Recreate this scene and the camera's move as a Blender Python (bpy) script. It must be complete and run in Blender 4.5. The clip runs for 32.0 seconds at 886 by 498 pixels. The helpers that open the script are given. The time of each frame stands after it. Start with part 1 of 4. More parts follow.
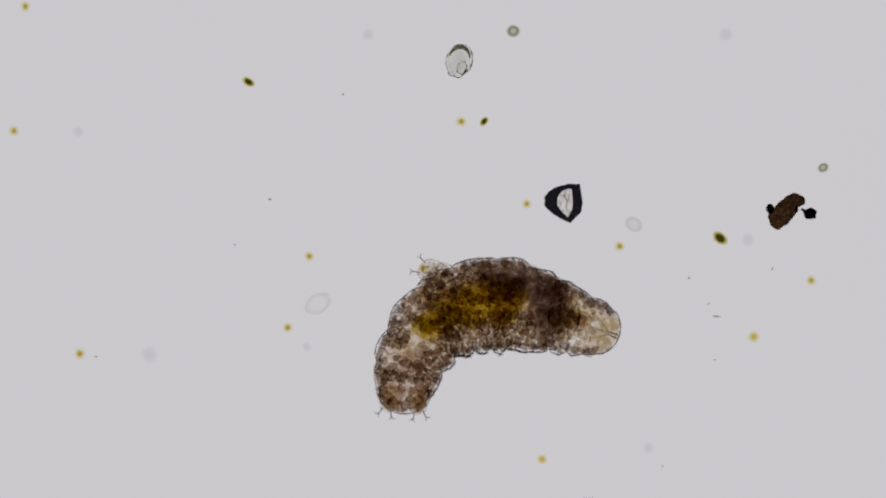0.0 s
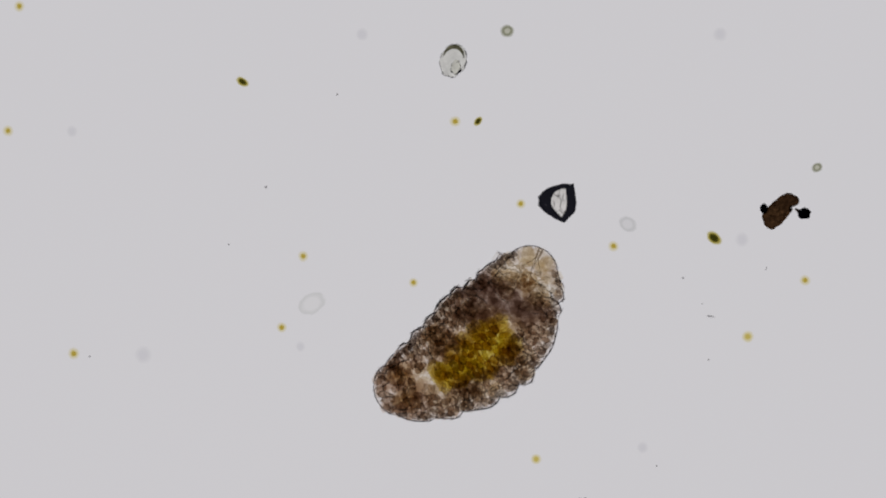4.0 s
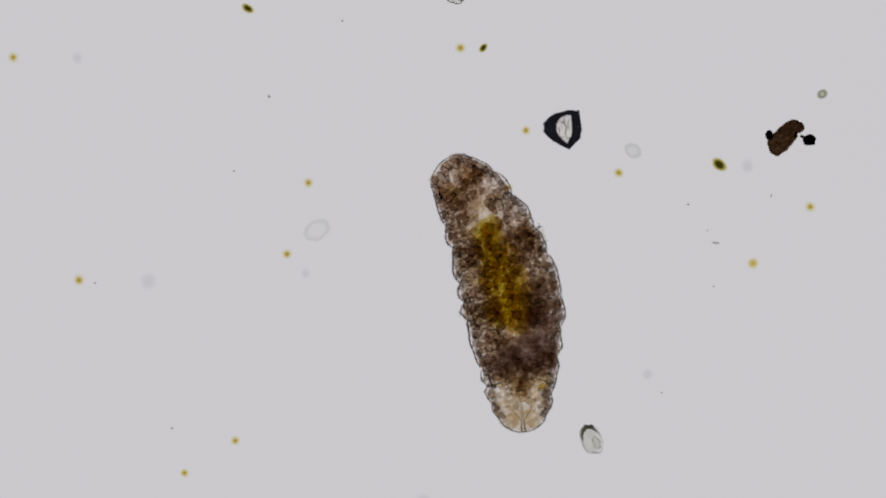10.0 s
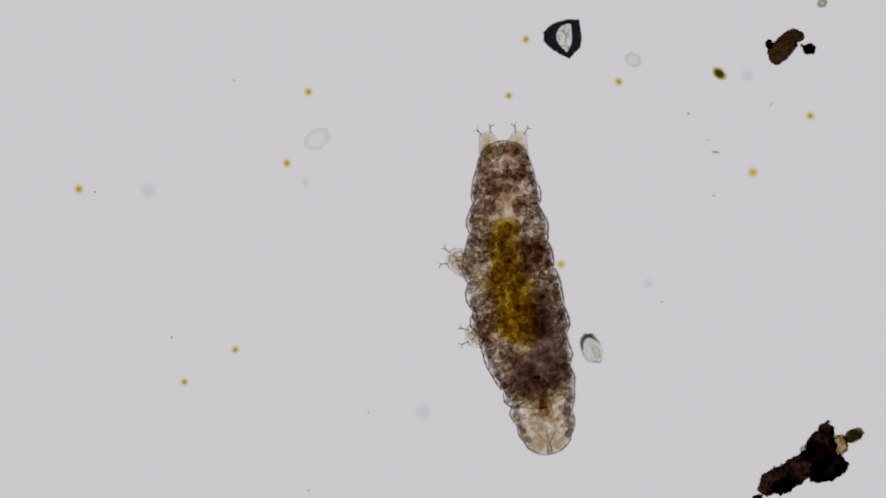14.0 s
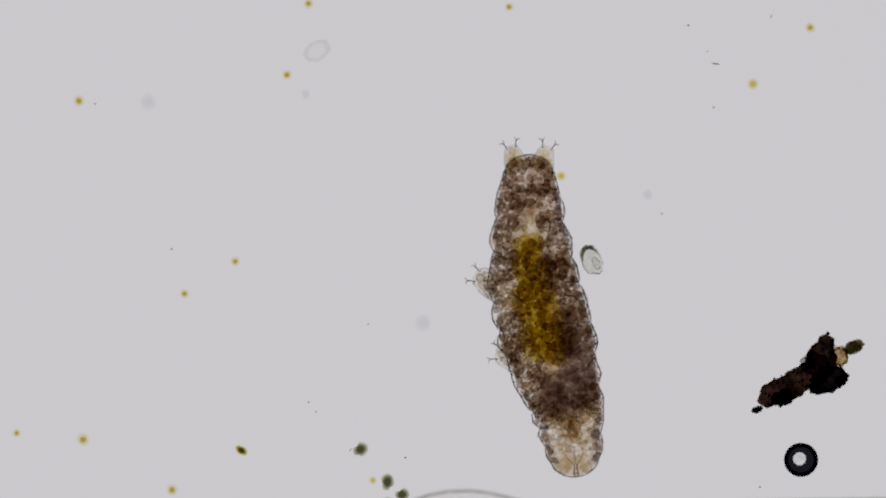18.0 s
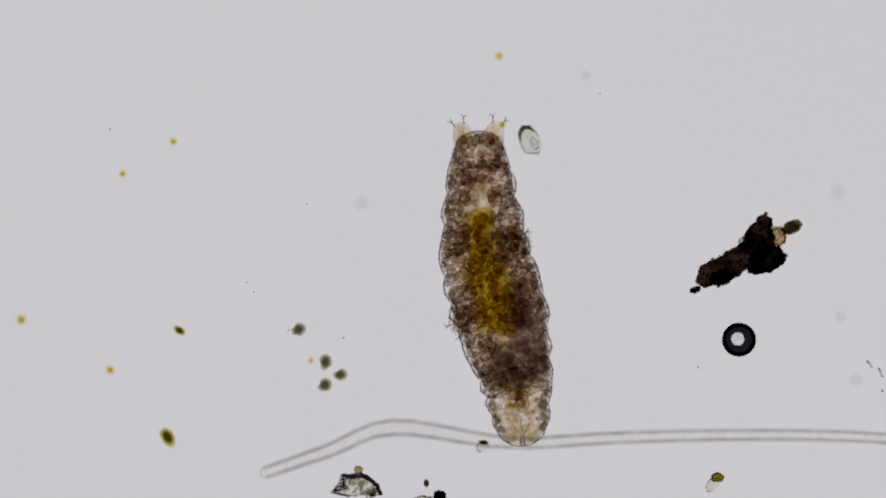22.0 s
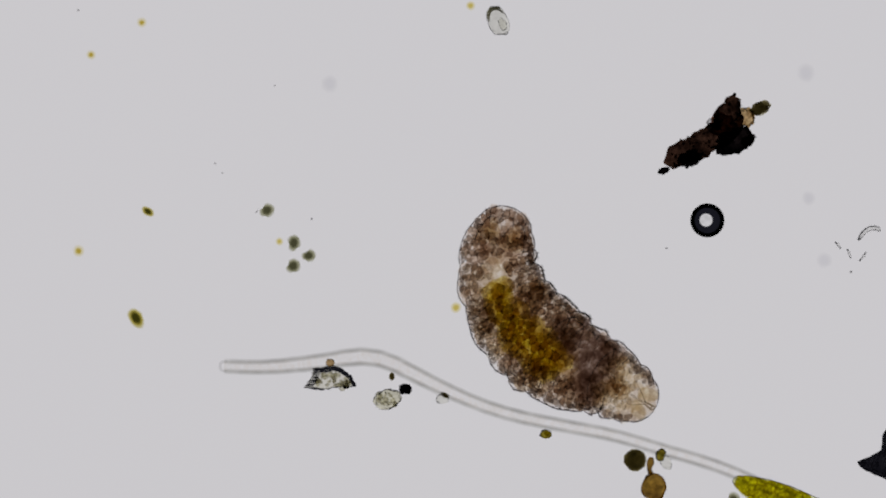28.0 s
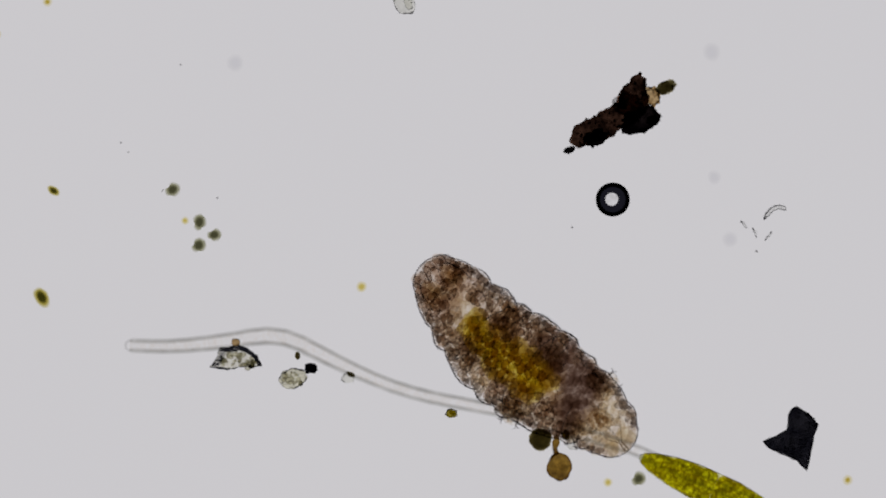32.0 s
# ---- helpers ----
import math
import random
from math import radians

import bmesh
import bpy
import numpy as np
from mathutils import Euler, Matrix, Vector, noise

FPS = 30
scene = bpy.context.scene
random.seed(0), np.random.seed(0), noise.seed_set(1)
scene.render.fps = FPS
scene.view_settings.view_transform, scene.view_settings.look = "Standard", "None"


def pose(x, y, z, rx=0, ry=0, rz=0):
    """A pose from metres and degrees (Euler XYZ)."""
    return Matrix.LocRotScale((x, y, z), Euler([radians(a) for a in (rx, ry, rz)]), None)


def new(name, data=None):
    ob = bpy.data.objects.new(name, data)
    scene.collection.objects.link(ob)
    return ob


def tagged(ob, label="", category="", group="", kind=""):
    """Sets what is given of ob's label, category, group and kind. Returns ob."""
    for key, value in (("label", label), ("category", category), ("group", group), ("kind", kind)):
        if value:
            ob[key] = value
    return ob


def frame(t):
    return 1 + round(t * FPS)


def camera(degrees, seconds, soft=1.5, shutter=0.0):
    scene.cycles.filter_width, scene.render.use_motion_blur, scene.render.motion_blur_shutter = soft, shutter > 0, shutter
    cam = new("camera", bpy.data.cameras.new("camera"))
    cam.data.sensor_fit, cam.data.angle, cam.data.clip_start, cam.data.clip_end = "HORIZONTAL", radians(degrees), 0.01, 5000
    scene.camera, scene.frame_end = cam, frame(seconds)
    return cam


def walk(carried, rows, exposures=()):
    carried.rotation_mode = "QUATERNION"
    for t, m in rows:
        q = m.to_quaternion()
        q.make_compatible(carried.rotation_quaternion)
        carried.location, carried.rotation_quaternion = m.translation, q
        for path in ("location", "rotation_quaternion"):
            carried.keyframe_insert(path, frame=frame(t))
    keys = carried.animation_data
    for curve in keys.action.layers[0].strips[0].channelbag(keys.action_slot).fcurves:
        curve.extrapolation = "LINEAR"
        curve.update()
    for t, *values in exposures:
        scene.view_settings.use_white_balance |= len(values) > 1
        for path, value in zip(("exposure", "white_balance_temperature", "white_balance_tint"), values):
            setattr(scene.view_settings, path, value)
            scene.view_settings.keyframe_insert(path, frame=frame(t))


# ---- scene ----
# A drop of pond water on a glass slide under a brightfield microscope, modelled a thousand times life size:
# one metre here is one millimetre on the slide, U is 0.7 thousandths of that.
U = 0.0007
HEIGHT = 784 * U / math.tan(radians(4.0))


def at(u, v, z=0.0):
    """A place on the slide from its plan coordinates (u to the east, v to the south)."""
    return Vector(((u - 784) * U, (441 - v) * U, z))


def eye(du, dv):
    p = at(784 + du, 441 + dv, HEIGHT)
    return pose(p.x, p.y, p.z)


cam = camera(8.0, 32.0, 2.1)
walk(cam, [
    (0, eye(-1.5, -476.2)), (0.5, eye(7.6, -476.2)), (1, eye(6.1, -473.2)), (1.5, eye(7.6, -473.2)),
    (2, eye(12.2, -473.2)), (2.5, eye(12.2, -474.7)), (3, eye(9.2, -476.2)), (3.5, eye(9.2, -476.2)),
    (5.5, eye(7.7, -474.7)), (6, eye(6.1, -474.7)), (6.5, eye(6.1, -474.7)), (7, eye(6.1, -474.7)),
    (7.5, eye(4.6, -473.2)), (8, eye(6.1, -473.2)), (8.5, eye(6.1, -473.2)), (9, eye(3.1, -471.7)),
    (9.5, eye(0.0, -428.8)), (10, eye(0.0, -346.1)), (10.5, eye(0.0, -329.2)), (11, eye(0.0, -292.5)),
    (11.5, eye(0.0, -261.9)), (12, eye(0.0, -242.0)), (12.5, eye(0.0, -206.7)), (13, eye(0.0, -193.0)),
    (13.5, eye(1.5, -197.5)), (14, eye(0.0, -185.3)), (14.5, eye(0.0, -154.7)), (16.5, eye(0.0, -76.6)),
    (17, eye(0.0, -56.7)), (17.5, eye(0.0, -36.8)), (18, eye(0.0, -29.1)), (18.5, eye(0.0, -15.3)),
    (19, eye(0.0, 0.0)), (19.5, eye(0.0, 67.3)), (20, eye(0.0, 101.0)), (20.5, eye(79.6, 91.8)),
    (21, eye(110.2, 91.9)), (21.5, eye(108.7, 127.1)), (22, eye(109.5, 183.0)), (22.5, eye(108.8, 212.9)),
    (23, eye(108.7, 226.6)), (23.5, eye(109.5, 240.4)), (24, eye(110.2, 254.2)), (24.5, eye(110.2, 262.6)),
    (26.5, eye(108.7, 359.8)), (27, eye(108.7, 394.3)), (27.5, eye(108.7, 395.1)), (28, eye(165.4, 393.5)),
    (28.5, eye(245.0, 393.5)), (29, eye(261.9, 393.5)), (29.5, eye(294.0, 393.5)), (30, eye(329.2, 393.5)),
    (30.5, eye(329.2, 395.0)), (31, eye(327.7, 407.3)), (31.5, eye(327.7, 436.4)), (32, eye(332.3, 430.3)),
])

# ---- light: the lamp field of the condenser below the slide, in a dark room ----
world = bpy.data.worlds.new("dark_room")
scene.world = world
world.use_nodes = True
world.node_tree.nodes["Background"].inputs["Color"].default_value = (0.010, 0.010, 0.015, 1)
world.node_tree.nodes["Background"].inputs["Strength"].default_value = 1.0
scene.cycles.max_bounces = 48
scene.cycles.transmission_bounces = 48
scene.cycles.transparent_max_bounces = 64
scene.cycles.min_transparent_bounces = 64
scene.cycles.min_light_bounces = 24
LAMP = (0.604, 0.590, 0.612)
LAMP_DEPTH, LAMP_RADIUS = 10.0, 3.0


# ---- materials ----
def tree(name):
    m = bpy.data.materials.new(name)
    m.use_nodes = True
    m.node_tree.nodes.clear()
    return m, m.node_tree.nodes, m.node_tree.links


def finish(m, n, k, shader):
    out = n.new("ShaderNodeOutputMaterial")
    k.new(shader, out.inputs["Surface"])
    return m


def ramp(n, k, value, stops):
    r = n.new("ShaderNodeValToRGB")
    e = r.color_ramp.elements
    while len(e) < len(stops):
        e.new(0.5)
    for x, (pos, col) in zip(e, stops):
        x.position, x.color = pos, (*col, 1)
    k.new(value, r.inputs["Fac"])
    return r.outputs["Color"]


def tex_noise(n, k, scale, detail=4.0, rough=0.6, offset=None):
    co = n.new("ShaderNodeTexCoord").outputs["Object"]
    if offset is not None:
        add = n.new("ShaderNodeVectorMath")
        add.operation = "ADD"
        k.new(co, add.inputs[0])
        k.new(offset, add.inputs[1])
        co = add.outputs[0]
    t = n.new("ShaderNodeTexNoise")
    t.inputs["Scale"].default_value, t.inputs["Detail"].default_value, t.inputs["Roughness"].default_value = scale, detail, rough
    k.new(co, t.inputs["Vector"])
    return t.outputs["Fac"]


def multiply(n, k, a, b):
    mx = n.new("ShaderNodeMix")
    mx.data_type, mx.blend_type = "RGBA", "MULTIPLY"
    mx.inputs[0].default_value = 1.0
    k.new(a, mx.inputs[6])
    k.new(b, mx.inputs[7])
    return mx.outputs[2]


def object_offset(n, k):
    info = n.new("ShaderNodeObjectInfo").outputs["Random"]
    mul = n.new("ShaderNodeMath")
    mul.operation = "MULTIPLY"
    mul.inputs[1].default_value = 7.0
    k.new(info, mul.inputs[0])
    comb = n.new("ShaderNodeCombineXYZ")
    k.new(mul.outputs[0], comb.inputs[0])
    k.new(mul.outputs[0], comb.inputs[1])
    return comb.outputs[0]


def stained(name, dark, light, scale, ior=1.0, cells=0.0, border=(0.55, 0.5, 0.48), matt=0.05, fine=4.0, taper=0.0, grain=0.72, line=0.11):
    """See-through matter that absorbs light: two tones in patches, finer grain, cell borders, optional refraction."""
    m, n, k = tree(name)
    shift = object_offset(n, k)
    big = tex_noise(n, k, scale, 3.0, 0.55, shift)
    col = ramp(n, k, big, [(0.34, dark), (0.66, light)])
    small = tex_noise(n, k, scale * fine, 3.0, 0.7, shift)
    if grain < 1.0:
        col = multiply(n, k, col, ramp(n, k, small, [(0.36, (grain, grain * 0.98, grain * 0.96)), (0.56, (1.0, 1.0, 1.0))]))
    if cells:
        co = n.new("ShaderNodeTexCoord").outputs["Object"]
        vo = n.new("ShaderNodeTexVoronoi")
        vo.feature = "DISTANCE_TO_EDGE"
        vo.inputs["Scale"].default_value = cells
        warp = n.new("ShaderNodeVectorMath")
        warp.operation = "ADD"
        nz = n.new("ShaderNodeTexNoise")
        nz.inputs["Scale"].default_value = cells * 1.3
        k.new(co, nz.inputs["Vector"])
        sc = n.new("ShaderNodeVectorMath")
        sc.operation = "SCALE"
        sc.inputs["Scale"].default_value = 0.8 / cells
        k.new(nz.outputs["Color"], sc.inputs[0])
        k.new(co, warp.inputs[0])
        k.new(sc.outputs[0], warp.inputs[1])
        k.new(warp.outputs[0], vo.inputs["Vector"])
        col = multiply(n, k, col, ramp(n, k, vo.outputs["Distance"], [(0.0, border), (line, (1.0, 1.0, 1.0))]))
    if taper:
        # thins out towards both ends of the piece
        sep = n.new("ShaderNodeSeparateXYZ")
        k.new(n.new("ShaderNodeTexCoord").outputs["Object"], sep.inputs[0])
        ab = n.new("ShaderNodeMath")
        ab.operation = "ABSOLUTE"
        k.new(sep.outputs["Y"], ab.inputs[0])
        mr = n.new("ShaderNodeMapRange")
        mr.interpolation_type = "SMOOTHSTEP"
        mr.inputs["From Min"].default_value, mr.inputs["From Max"].default_value = 0.0, taper
        mr.inputs["To Min"].default_value, mr.inputs["To Max"].default_value = 1.0, 0.0
        k.new(ab.outputs[0], mr.inputs["Value"])
        weight = mr.outputs["Result"]
        gm = n.new("ShaderNodeGamma")
        k.new(col, gm.inputs["Color"])
        k.new(weight, gm.inputs["Gamma"])
        col = gm.outputs["Color"]
    if ior == 1.0:
        s = n.new("ShaderNodeBsdfTransparent")
        k.new(col, s.inputs["Color"])
    else:
        s = n.new("ShaderNodeBsdfRefraction")
        s.inputs["Roughness"].default_value, s.inputs["IOR"].default_value = 0.0, ior
        k.new(col, s.inputs["Color"])
    d = n.new("ShaderNodeBsdfDiffuse")
    k.new(col, d.inputs["Color"])
    mix = n.new("ShaderNodeMixShader")
    mix.inputs[0].default_value = matt
    k.new(s.outputs[0], mix.inputs[1])
    k.new(d.outputs[0], mix.inputs[2])
    return finish(m, n, k, mix.outputs[0])


def matter(name, dark, light, scale, thick, grain=0.8, vary=0.15, veins=0.0):
    """Soft see-through tissue in a lens-shaped lump: two tones and a finer grain; thick gives how much it absorbs from its thin rim to its thick middle."""
    m, n, k = tree(name)
    shift = object_offset(n, k)
    col = ramp(n, k, tex_noise(n, k, scale, 3.0, 0.6, shift), [(0.36, dark), (0.64, light)])
    small = tex_noise(n, k, scale * 3.6, 3.0, 0.7, shift)
    col = multiply(n, k, col, ramp(n, k, small, [(0.38, (grain, grain * 0.97, grain * 0.94)), (0.56, (1.0, 1.0, 1.0))]))
    if veins:
        co = n.new("ShaderNodeVectorMath")
        co.operation = "MULTIPLY_ADD"
        warp = n.new("ShaderNodeTexNoise")
        warp.inputs["Scale"].default_value, warp.inputs["Detail"].default_value = 70.0, 3.0
        k.new(n.new("ShaderNodeTexCoord").outputs["Object"], warp.inputs["Vector"])
        k.new(warp.outputs["Color"], co.inputs[0])
        co.inputs[1].default_value = (0.016, 0.016, 0.016)
        moved = n.new("ShaderNodeVectorMath")
        moved.operation = "ADD"
        k.new(n.new("ShaderNodeTexCoord").outputs["Object"], moved.inputs[0])
        k.new(shift, moved.inputs[1])
        k.new(moved.outputs[0], co.inputs[2])
        vo = n.new("ShaderNodeTexVoronoi")
        vo.feature = "DISTANCE_TO_EDGE"
        vo.inputs["Scale"].default_value = 120.0
        k.new(co.outputs[0], vo.inputs["Vector"])
        v = 1.0 - veins
        col = multiply(n, k, col, ramp(n, k, vo.outputs["Distance"], [(0.0, (v, v * 0.96, v * 0.93)), (0.10, (1.0, 1.0, 1.0))]))
    lo = 1.0 - vary
    col = multiply(n, k, col, ramp(n, k, n.new("ShaderNodeObjectInfo").outputs["Random"], [(0.0, (lo, lo * 0.97, lo * 0.94)), (1.0, (1.0, 1.0, 1.0))]))
    high = n.new("ShaderNodeSeparateXYZ")
    k.new(n.new("ShaderNodeTexCoord").outputs["Generated"], high.inputs[0])
    twice = n.new("ShaderNodeMath")
    twice.operation = "MULTIPLY_ADD"
    twice.inputs[1].default_value, twice.inputs[2].default_value = 2.0, -1.0
    k.new(high.outputs["Z"], twice.inputs[0])
    ln = n.new("ShaderNodeMath")
    ln.operation = "ABSOLUTE"
    k.new(twice.outputs[0], ln.inputs[0])
    weight = ramp(n, k, ln.outputs["Value"], [(r, (w, w, w)) for r, w in thick])
    gm = n.new("ShaderNodeGamma")
    k.new(col, gm.inputs["Color"])
    k.new(weight, gm.inputs["Gamma"])
    sh = n.new("ShaderNodeBsdfTransparent")
    k.new(gm.outputs["Color"], sh.inputs["Color"])
    return finish(m, n, k, sh.outputs[0])


def tiny_cell(name, core, rim, edge):
    """A small rounded cell, densest in its middle and clear at its thin rim."""
    m, n, k = tree(name)
    co = n.new("ShaderNodeTexCoord").outputs["Generated"]
    sub = n.new("ShaderNodeVectorMath")
    sub.operation = "SUBTRACT"
    sub.inputs[1].default_value = (0.5, 0.5, 0.5)
    k.new(co, sub.inputs[0])
    flat = n.new("ShaderNodeVectorMath")
    flat.operation = "MULTIPLY"
    flat.inputs[1].default_value = (2.0, 2.0, 0.0)
    k.new(sub.outputs[0], flat.inputs[0])
    ln = n.new("ShaderNodeVectorMath")
    ln.operation = "LENGTH"
    k.new(flat.outputs[0], ln.inputs[0])
    nz = tex_noise(n, k, 90.0, 2.0, 0.6, object_offset(n, k))
    ad = n.new("ShaderNodeMath")
    ad.operation = "MULTIPLY_ADD"
    ad.inputs[1].default_value, ad.inputs[2].default_value = 0.5, -0.25
    k.new(nz, ad.inputs[0])
    su = n.new("ShaderNodeMath")
    su.operation = "ADD"
    k.new(ln.outputs["Value"], su.inputs[0])
    k.new(ad.outputs[0], su.inputs[1])
    col = ramp(n, k, su.outputs[0], [(0.0, core), (edge * 0.6, core), (edge, rim), (0.97, (1.0, 1.0, 1.0))])
    s = n.new("ShaderNodeBsdfTransparent")
    k.new(col, s.inputs["Color"])
    return finish(m, n, k, s.outputs[0])


def clear_glass(name, ior, tint, wrinkle=0.0, scale=60.0):
    m, n, k = tree(name)
    s = n.new("ShaderNodeBsdfRefraction")
    s.inputs["Roughness"].default_value, s.inputs["IOR"].default_value = 0.0, ior
    nz = tex_noise(n, k, scale, 4.0, 0.6)
    col = ramp(n, k, nz, [(0.35, tuple(0.86 * c for c in tint)), (0.6, tint)])
    k.new(col, s.inputs["Color"])
    if wrinkle:
        b = n.new("ShaderNodeBump")
        b.inputs["Strength"].default_value, b.inputs["Distance"].default_value = 1.0, wrinkle
        k.new(nz, b.inputs["Height"])
        k.new(b.outputs[0], s.inputs["Normal"])
    return finish(m, n, k, s.outputs[0])


def lamp_field():
    m, n, k = tree("lamp_field")
    e = n.new("ShaderNodeEmission")
    e.inputs["Color"].default_value, e.inputs["Strength"].default_value = (*LAMP, 1), 1.0
    return finish(m, n, k, e.outputs[0])


def slide_glass():
    m, n, k = tree("slide_glass")
    s = n.new("ShaderNodeBsdfTransparent")
    nz = tex_noise(n, k, 0.7, 2.0, 0.5)
    k.new(ramp(n, k, nz, [(0.3, (0.985, 0.987, 0.988)), (0.7, (0.995, 0.995, 0.995))]), s.inputs["Color"])
    return finish(m, n, k, s.outputs[0])


M_LAMP, M_SLIDE = lamp_field(), slide_glass()
M_CUTICLE = stained("cuticle", (0.97, 0.965, 0.96), (0.995, 0.992, 0.99), 30, ior=1.022, matt=0.0, fine=5, grain=0.95)
M_FLANKSKIN = stained("flank_skin", (0.955, 0.945, 0.94), (0.99, 0.987, 0.984), 30, ior=1.022, matt=0.0, fine=5, grain=0.93)
M_HEADSKIN = stained("head_skin", (0.955, 0.945, 0.94), (0.99, 0.987, 0.984), 30, ior=1.065, matt=0.0, fine=5, grain=0.95)
M_LEG = stained("leg_skin", (0.94, 0.92, 0.89), (0.98, 0.97, 0.95), 40, ior=1.05, matt=0.0, fine=4, grain=0.92)
FIRM = ((0.0, 0.0), (0.12, 0.12), (0.35, 0.40), (1.0, 0.5))
WALLED = ((0.0, 0.08), (0.04, 0.85), (0.26, 0.78), (0.42, 0.36), (1.0, 0.42))
M_TISSUE = matter("body_tissue", (0.89, 0.815, 0.735), (0.98, 0.945, 0.885), 26, FIRM, 0.84, 0.12, 0.12)
M_TAIL = matter("tail_tissue", (0.86, 0.77, 0.70), (0.955, 0.895, 0.835), 26, FIRM, 0.84, 0.10, 0.12)
M_CREAM = matter("pale_tissue", (0.935, 0.875, 0.75), (0.99, 0.965, 0.89), 34, FIRM, 0.90, 0.08, 0.1)
M_DARK = matter("dark_gland", (0.60, 0.53, 0.495), (0.71, 0.645, 0.61), 30, FIRM, 0.86, 0.06)
M_CELL = matter("storage_cell", (0.66, 0.53, 0.435), (0.96, 0.87, 0.78), 40, WALLED, 0.60, 0.26, 0.60)
M_PALECELL = matter("pale_storage_cell", (0.76, 0.65, 0.55), (1.0, 0.955, 0.89), 46, WALLED, 0.62, 0.2, 0.60)
M_GLANDCELL = matter("gland_cell", (0.76, 0.69, 0.655), (0.90, 0.85, 0.82), 40, FIRM, 0.80, 0.1, 0.25)
M_RIMCELL = matter("rim_cell", (0.62, 0.56, 0.53), (1.0, 0.975, 0.95), 56, WALLED, 0.55, 0.25, 0.65)
M_CREAMCELL = matter("cream_cell", (0.90, 0.82, 0.69), (1.0, 0.985, 0.94), 40, WALLED, 0.74, 0.10, 0.55)
M_GUT = matter("gut_contents", (0.82, 0.70, 0.25), (0.975, 0.91, 0.40), 30, FIRM, 0.80, 0.12, 0.2)
M_GOLD = matter("golden_gut_cell", (0.80, 0.64, 0.12), (1.0, 0.96, 0.34), 45, WALLED, 0.66, 0.2, 0.4)
M_AMBERCELL = matter("amber_gut_cell", (0.50, 0.32, 0.06), (0.93, 0.72, 0.17), 40, WALLED, 0.62, 0.3, 0.4)
M_OLIVECELL = matter("olive_gut_cell", (0.52, 0.45, 0.10), (0.93, 0.87, 0.26), 40, WALLED, 0.62, 0.3, 0.4)
M_PALE = matter("mouth_lobe_tissue", (0.97, 0.91, 0.74), (1.0, 0.98, 0.88), 40, FIRM, 0.88)
M_PHARYNX = matter("pharynx_wall", (0.88, 0.80, 0.66), (0.97, 0.92, 0.82), 50, WALLED, 0.80, 0.1, 0.2)
M_PLACOID = matter("pharynx_muscle", (0.50, 0.36, 0.22), (0.78, 0.64, 0.46), 70, FIRM, 0.65, 0.1, 0.3)
# absorbing stand-in for the dark line that refraction gives at the skin's edge
M_EDGE = stained("skin_edge", (0.40, 0.38, 0.40), (0.66, 0.63, 0.63), 60, matt=0.0, grain=0.8)
M_CREASE = stained("skin_crease", (0.60, 0.53, 0.49), (0.86, 0.81, 0.77), 60, matt=0.0, grain=0.8)
M_TUBE = stained("hard_tube", (0.55, 0.48, 0.38), (0.72, 0.66, 0.55), 90, matt=0.0)
M_CLAW = stained("claw_horn", (0.52, 0.51, 0.52), (0.70, 0.69, 0.70), 90, matt=0.0)
M_ORANGE = tiny_cell("orange_cell", (0.78, 0.68, 0.26), (0.93, 0.89, 0.70), 0.46)
M_YELLOW = tiny_cell("yellow_cell", (0.86, 0.78, 0.40), (0.93, 0.88, 0.64), 0.48)
M_OLIVE = tiny_cell("olive_cell", (0.24, 0.23, 0.08), (0.70, 0.64, 0.26), 0.62)
M_GREY = tiny_cell("grey_green_cell", (0.30, 0.30, 0.21), (0.58, 0.58, 0.45), 0.58)
M_GREYPALE = tiny_cell("pale_green_cell", (0.80, 0.80, 0.72), (0.52, 0.53, 0.42), 0.52)
M_FAINT = tiny_cell("faint_cell", (0.94, 0.94, 0.95), (0.955, 0.955, 0.96), 0.55)
# soft ring of an out-of-focus cell, its blur put into the colour
M_GHOST = tiny_cell("empty_cell_wall", (0.985, 0.985, 0.98), (0.92, 0.925, 0.915), 0.84)
M_DIM = tiny_cell("dim_cell", (0.955, 0.955, 0.955), (0.88, 0.885, 0.88), 0.72)
M_SPECK = stained("dust_speck", (0.66, 0.66, 0.67), (0.80, 0.80, 0.80), 90)
M_SAND = clear_glass("quartz", 1.45, (0.97, 0.96, 0.93), 0.0035, 55)
M_SLIVER = clear_glass("glass_sliver", 1.22, (0.97, 0.97, 0.96), 0.0004, 150)
M_SPAR = clear_glass("pale_spar", 1.065, (0.97, 0.97, 0.94), 0.0024, 60)
M_MICA = clear_glass("mica", 1.33, (0.93, 0.92, 0.86), 0.0022, 110)
M_PEBBLE = clear_glass("rough_spar", 1.085, (0.90, 0.89, 0.80), 0.0014, 110)
M_AIR = clear_glass("air_in_water", 0.75, (1, 1, 1))
M_SHEATH = stained("filament_film", (0.975, 0.975, 0.97), (1.0, 1.0, 1.0), 40, matt=0.0, grain=0.985)
M_WALL = stained("filament_wall", (0.90, 0.90, 0.895), (0.945, 0.945, 0.94), 30, matt=0.0, grain=1.0, taper=1180 / 34 * U)
M_ENDWALL = stained("filament_end", (0.90, 0.90, 0.90), (0.93, 0.93, 0.93), 14, matt=0.0, grain=1.0)
M_CHAR = stained("charred_humus", (0.03, 0.026, 0.03), (0.12, 0.10, 0.10), 30, matt=0.02, fine=4, grain=0.5)
M_BROWN = stained("brown_humus", (0.15, 0.10, 0.07), (0.36, 0.26, 0.17), 60, matt=0.04, fine=4, grain=0.5)
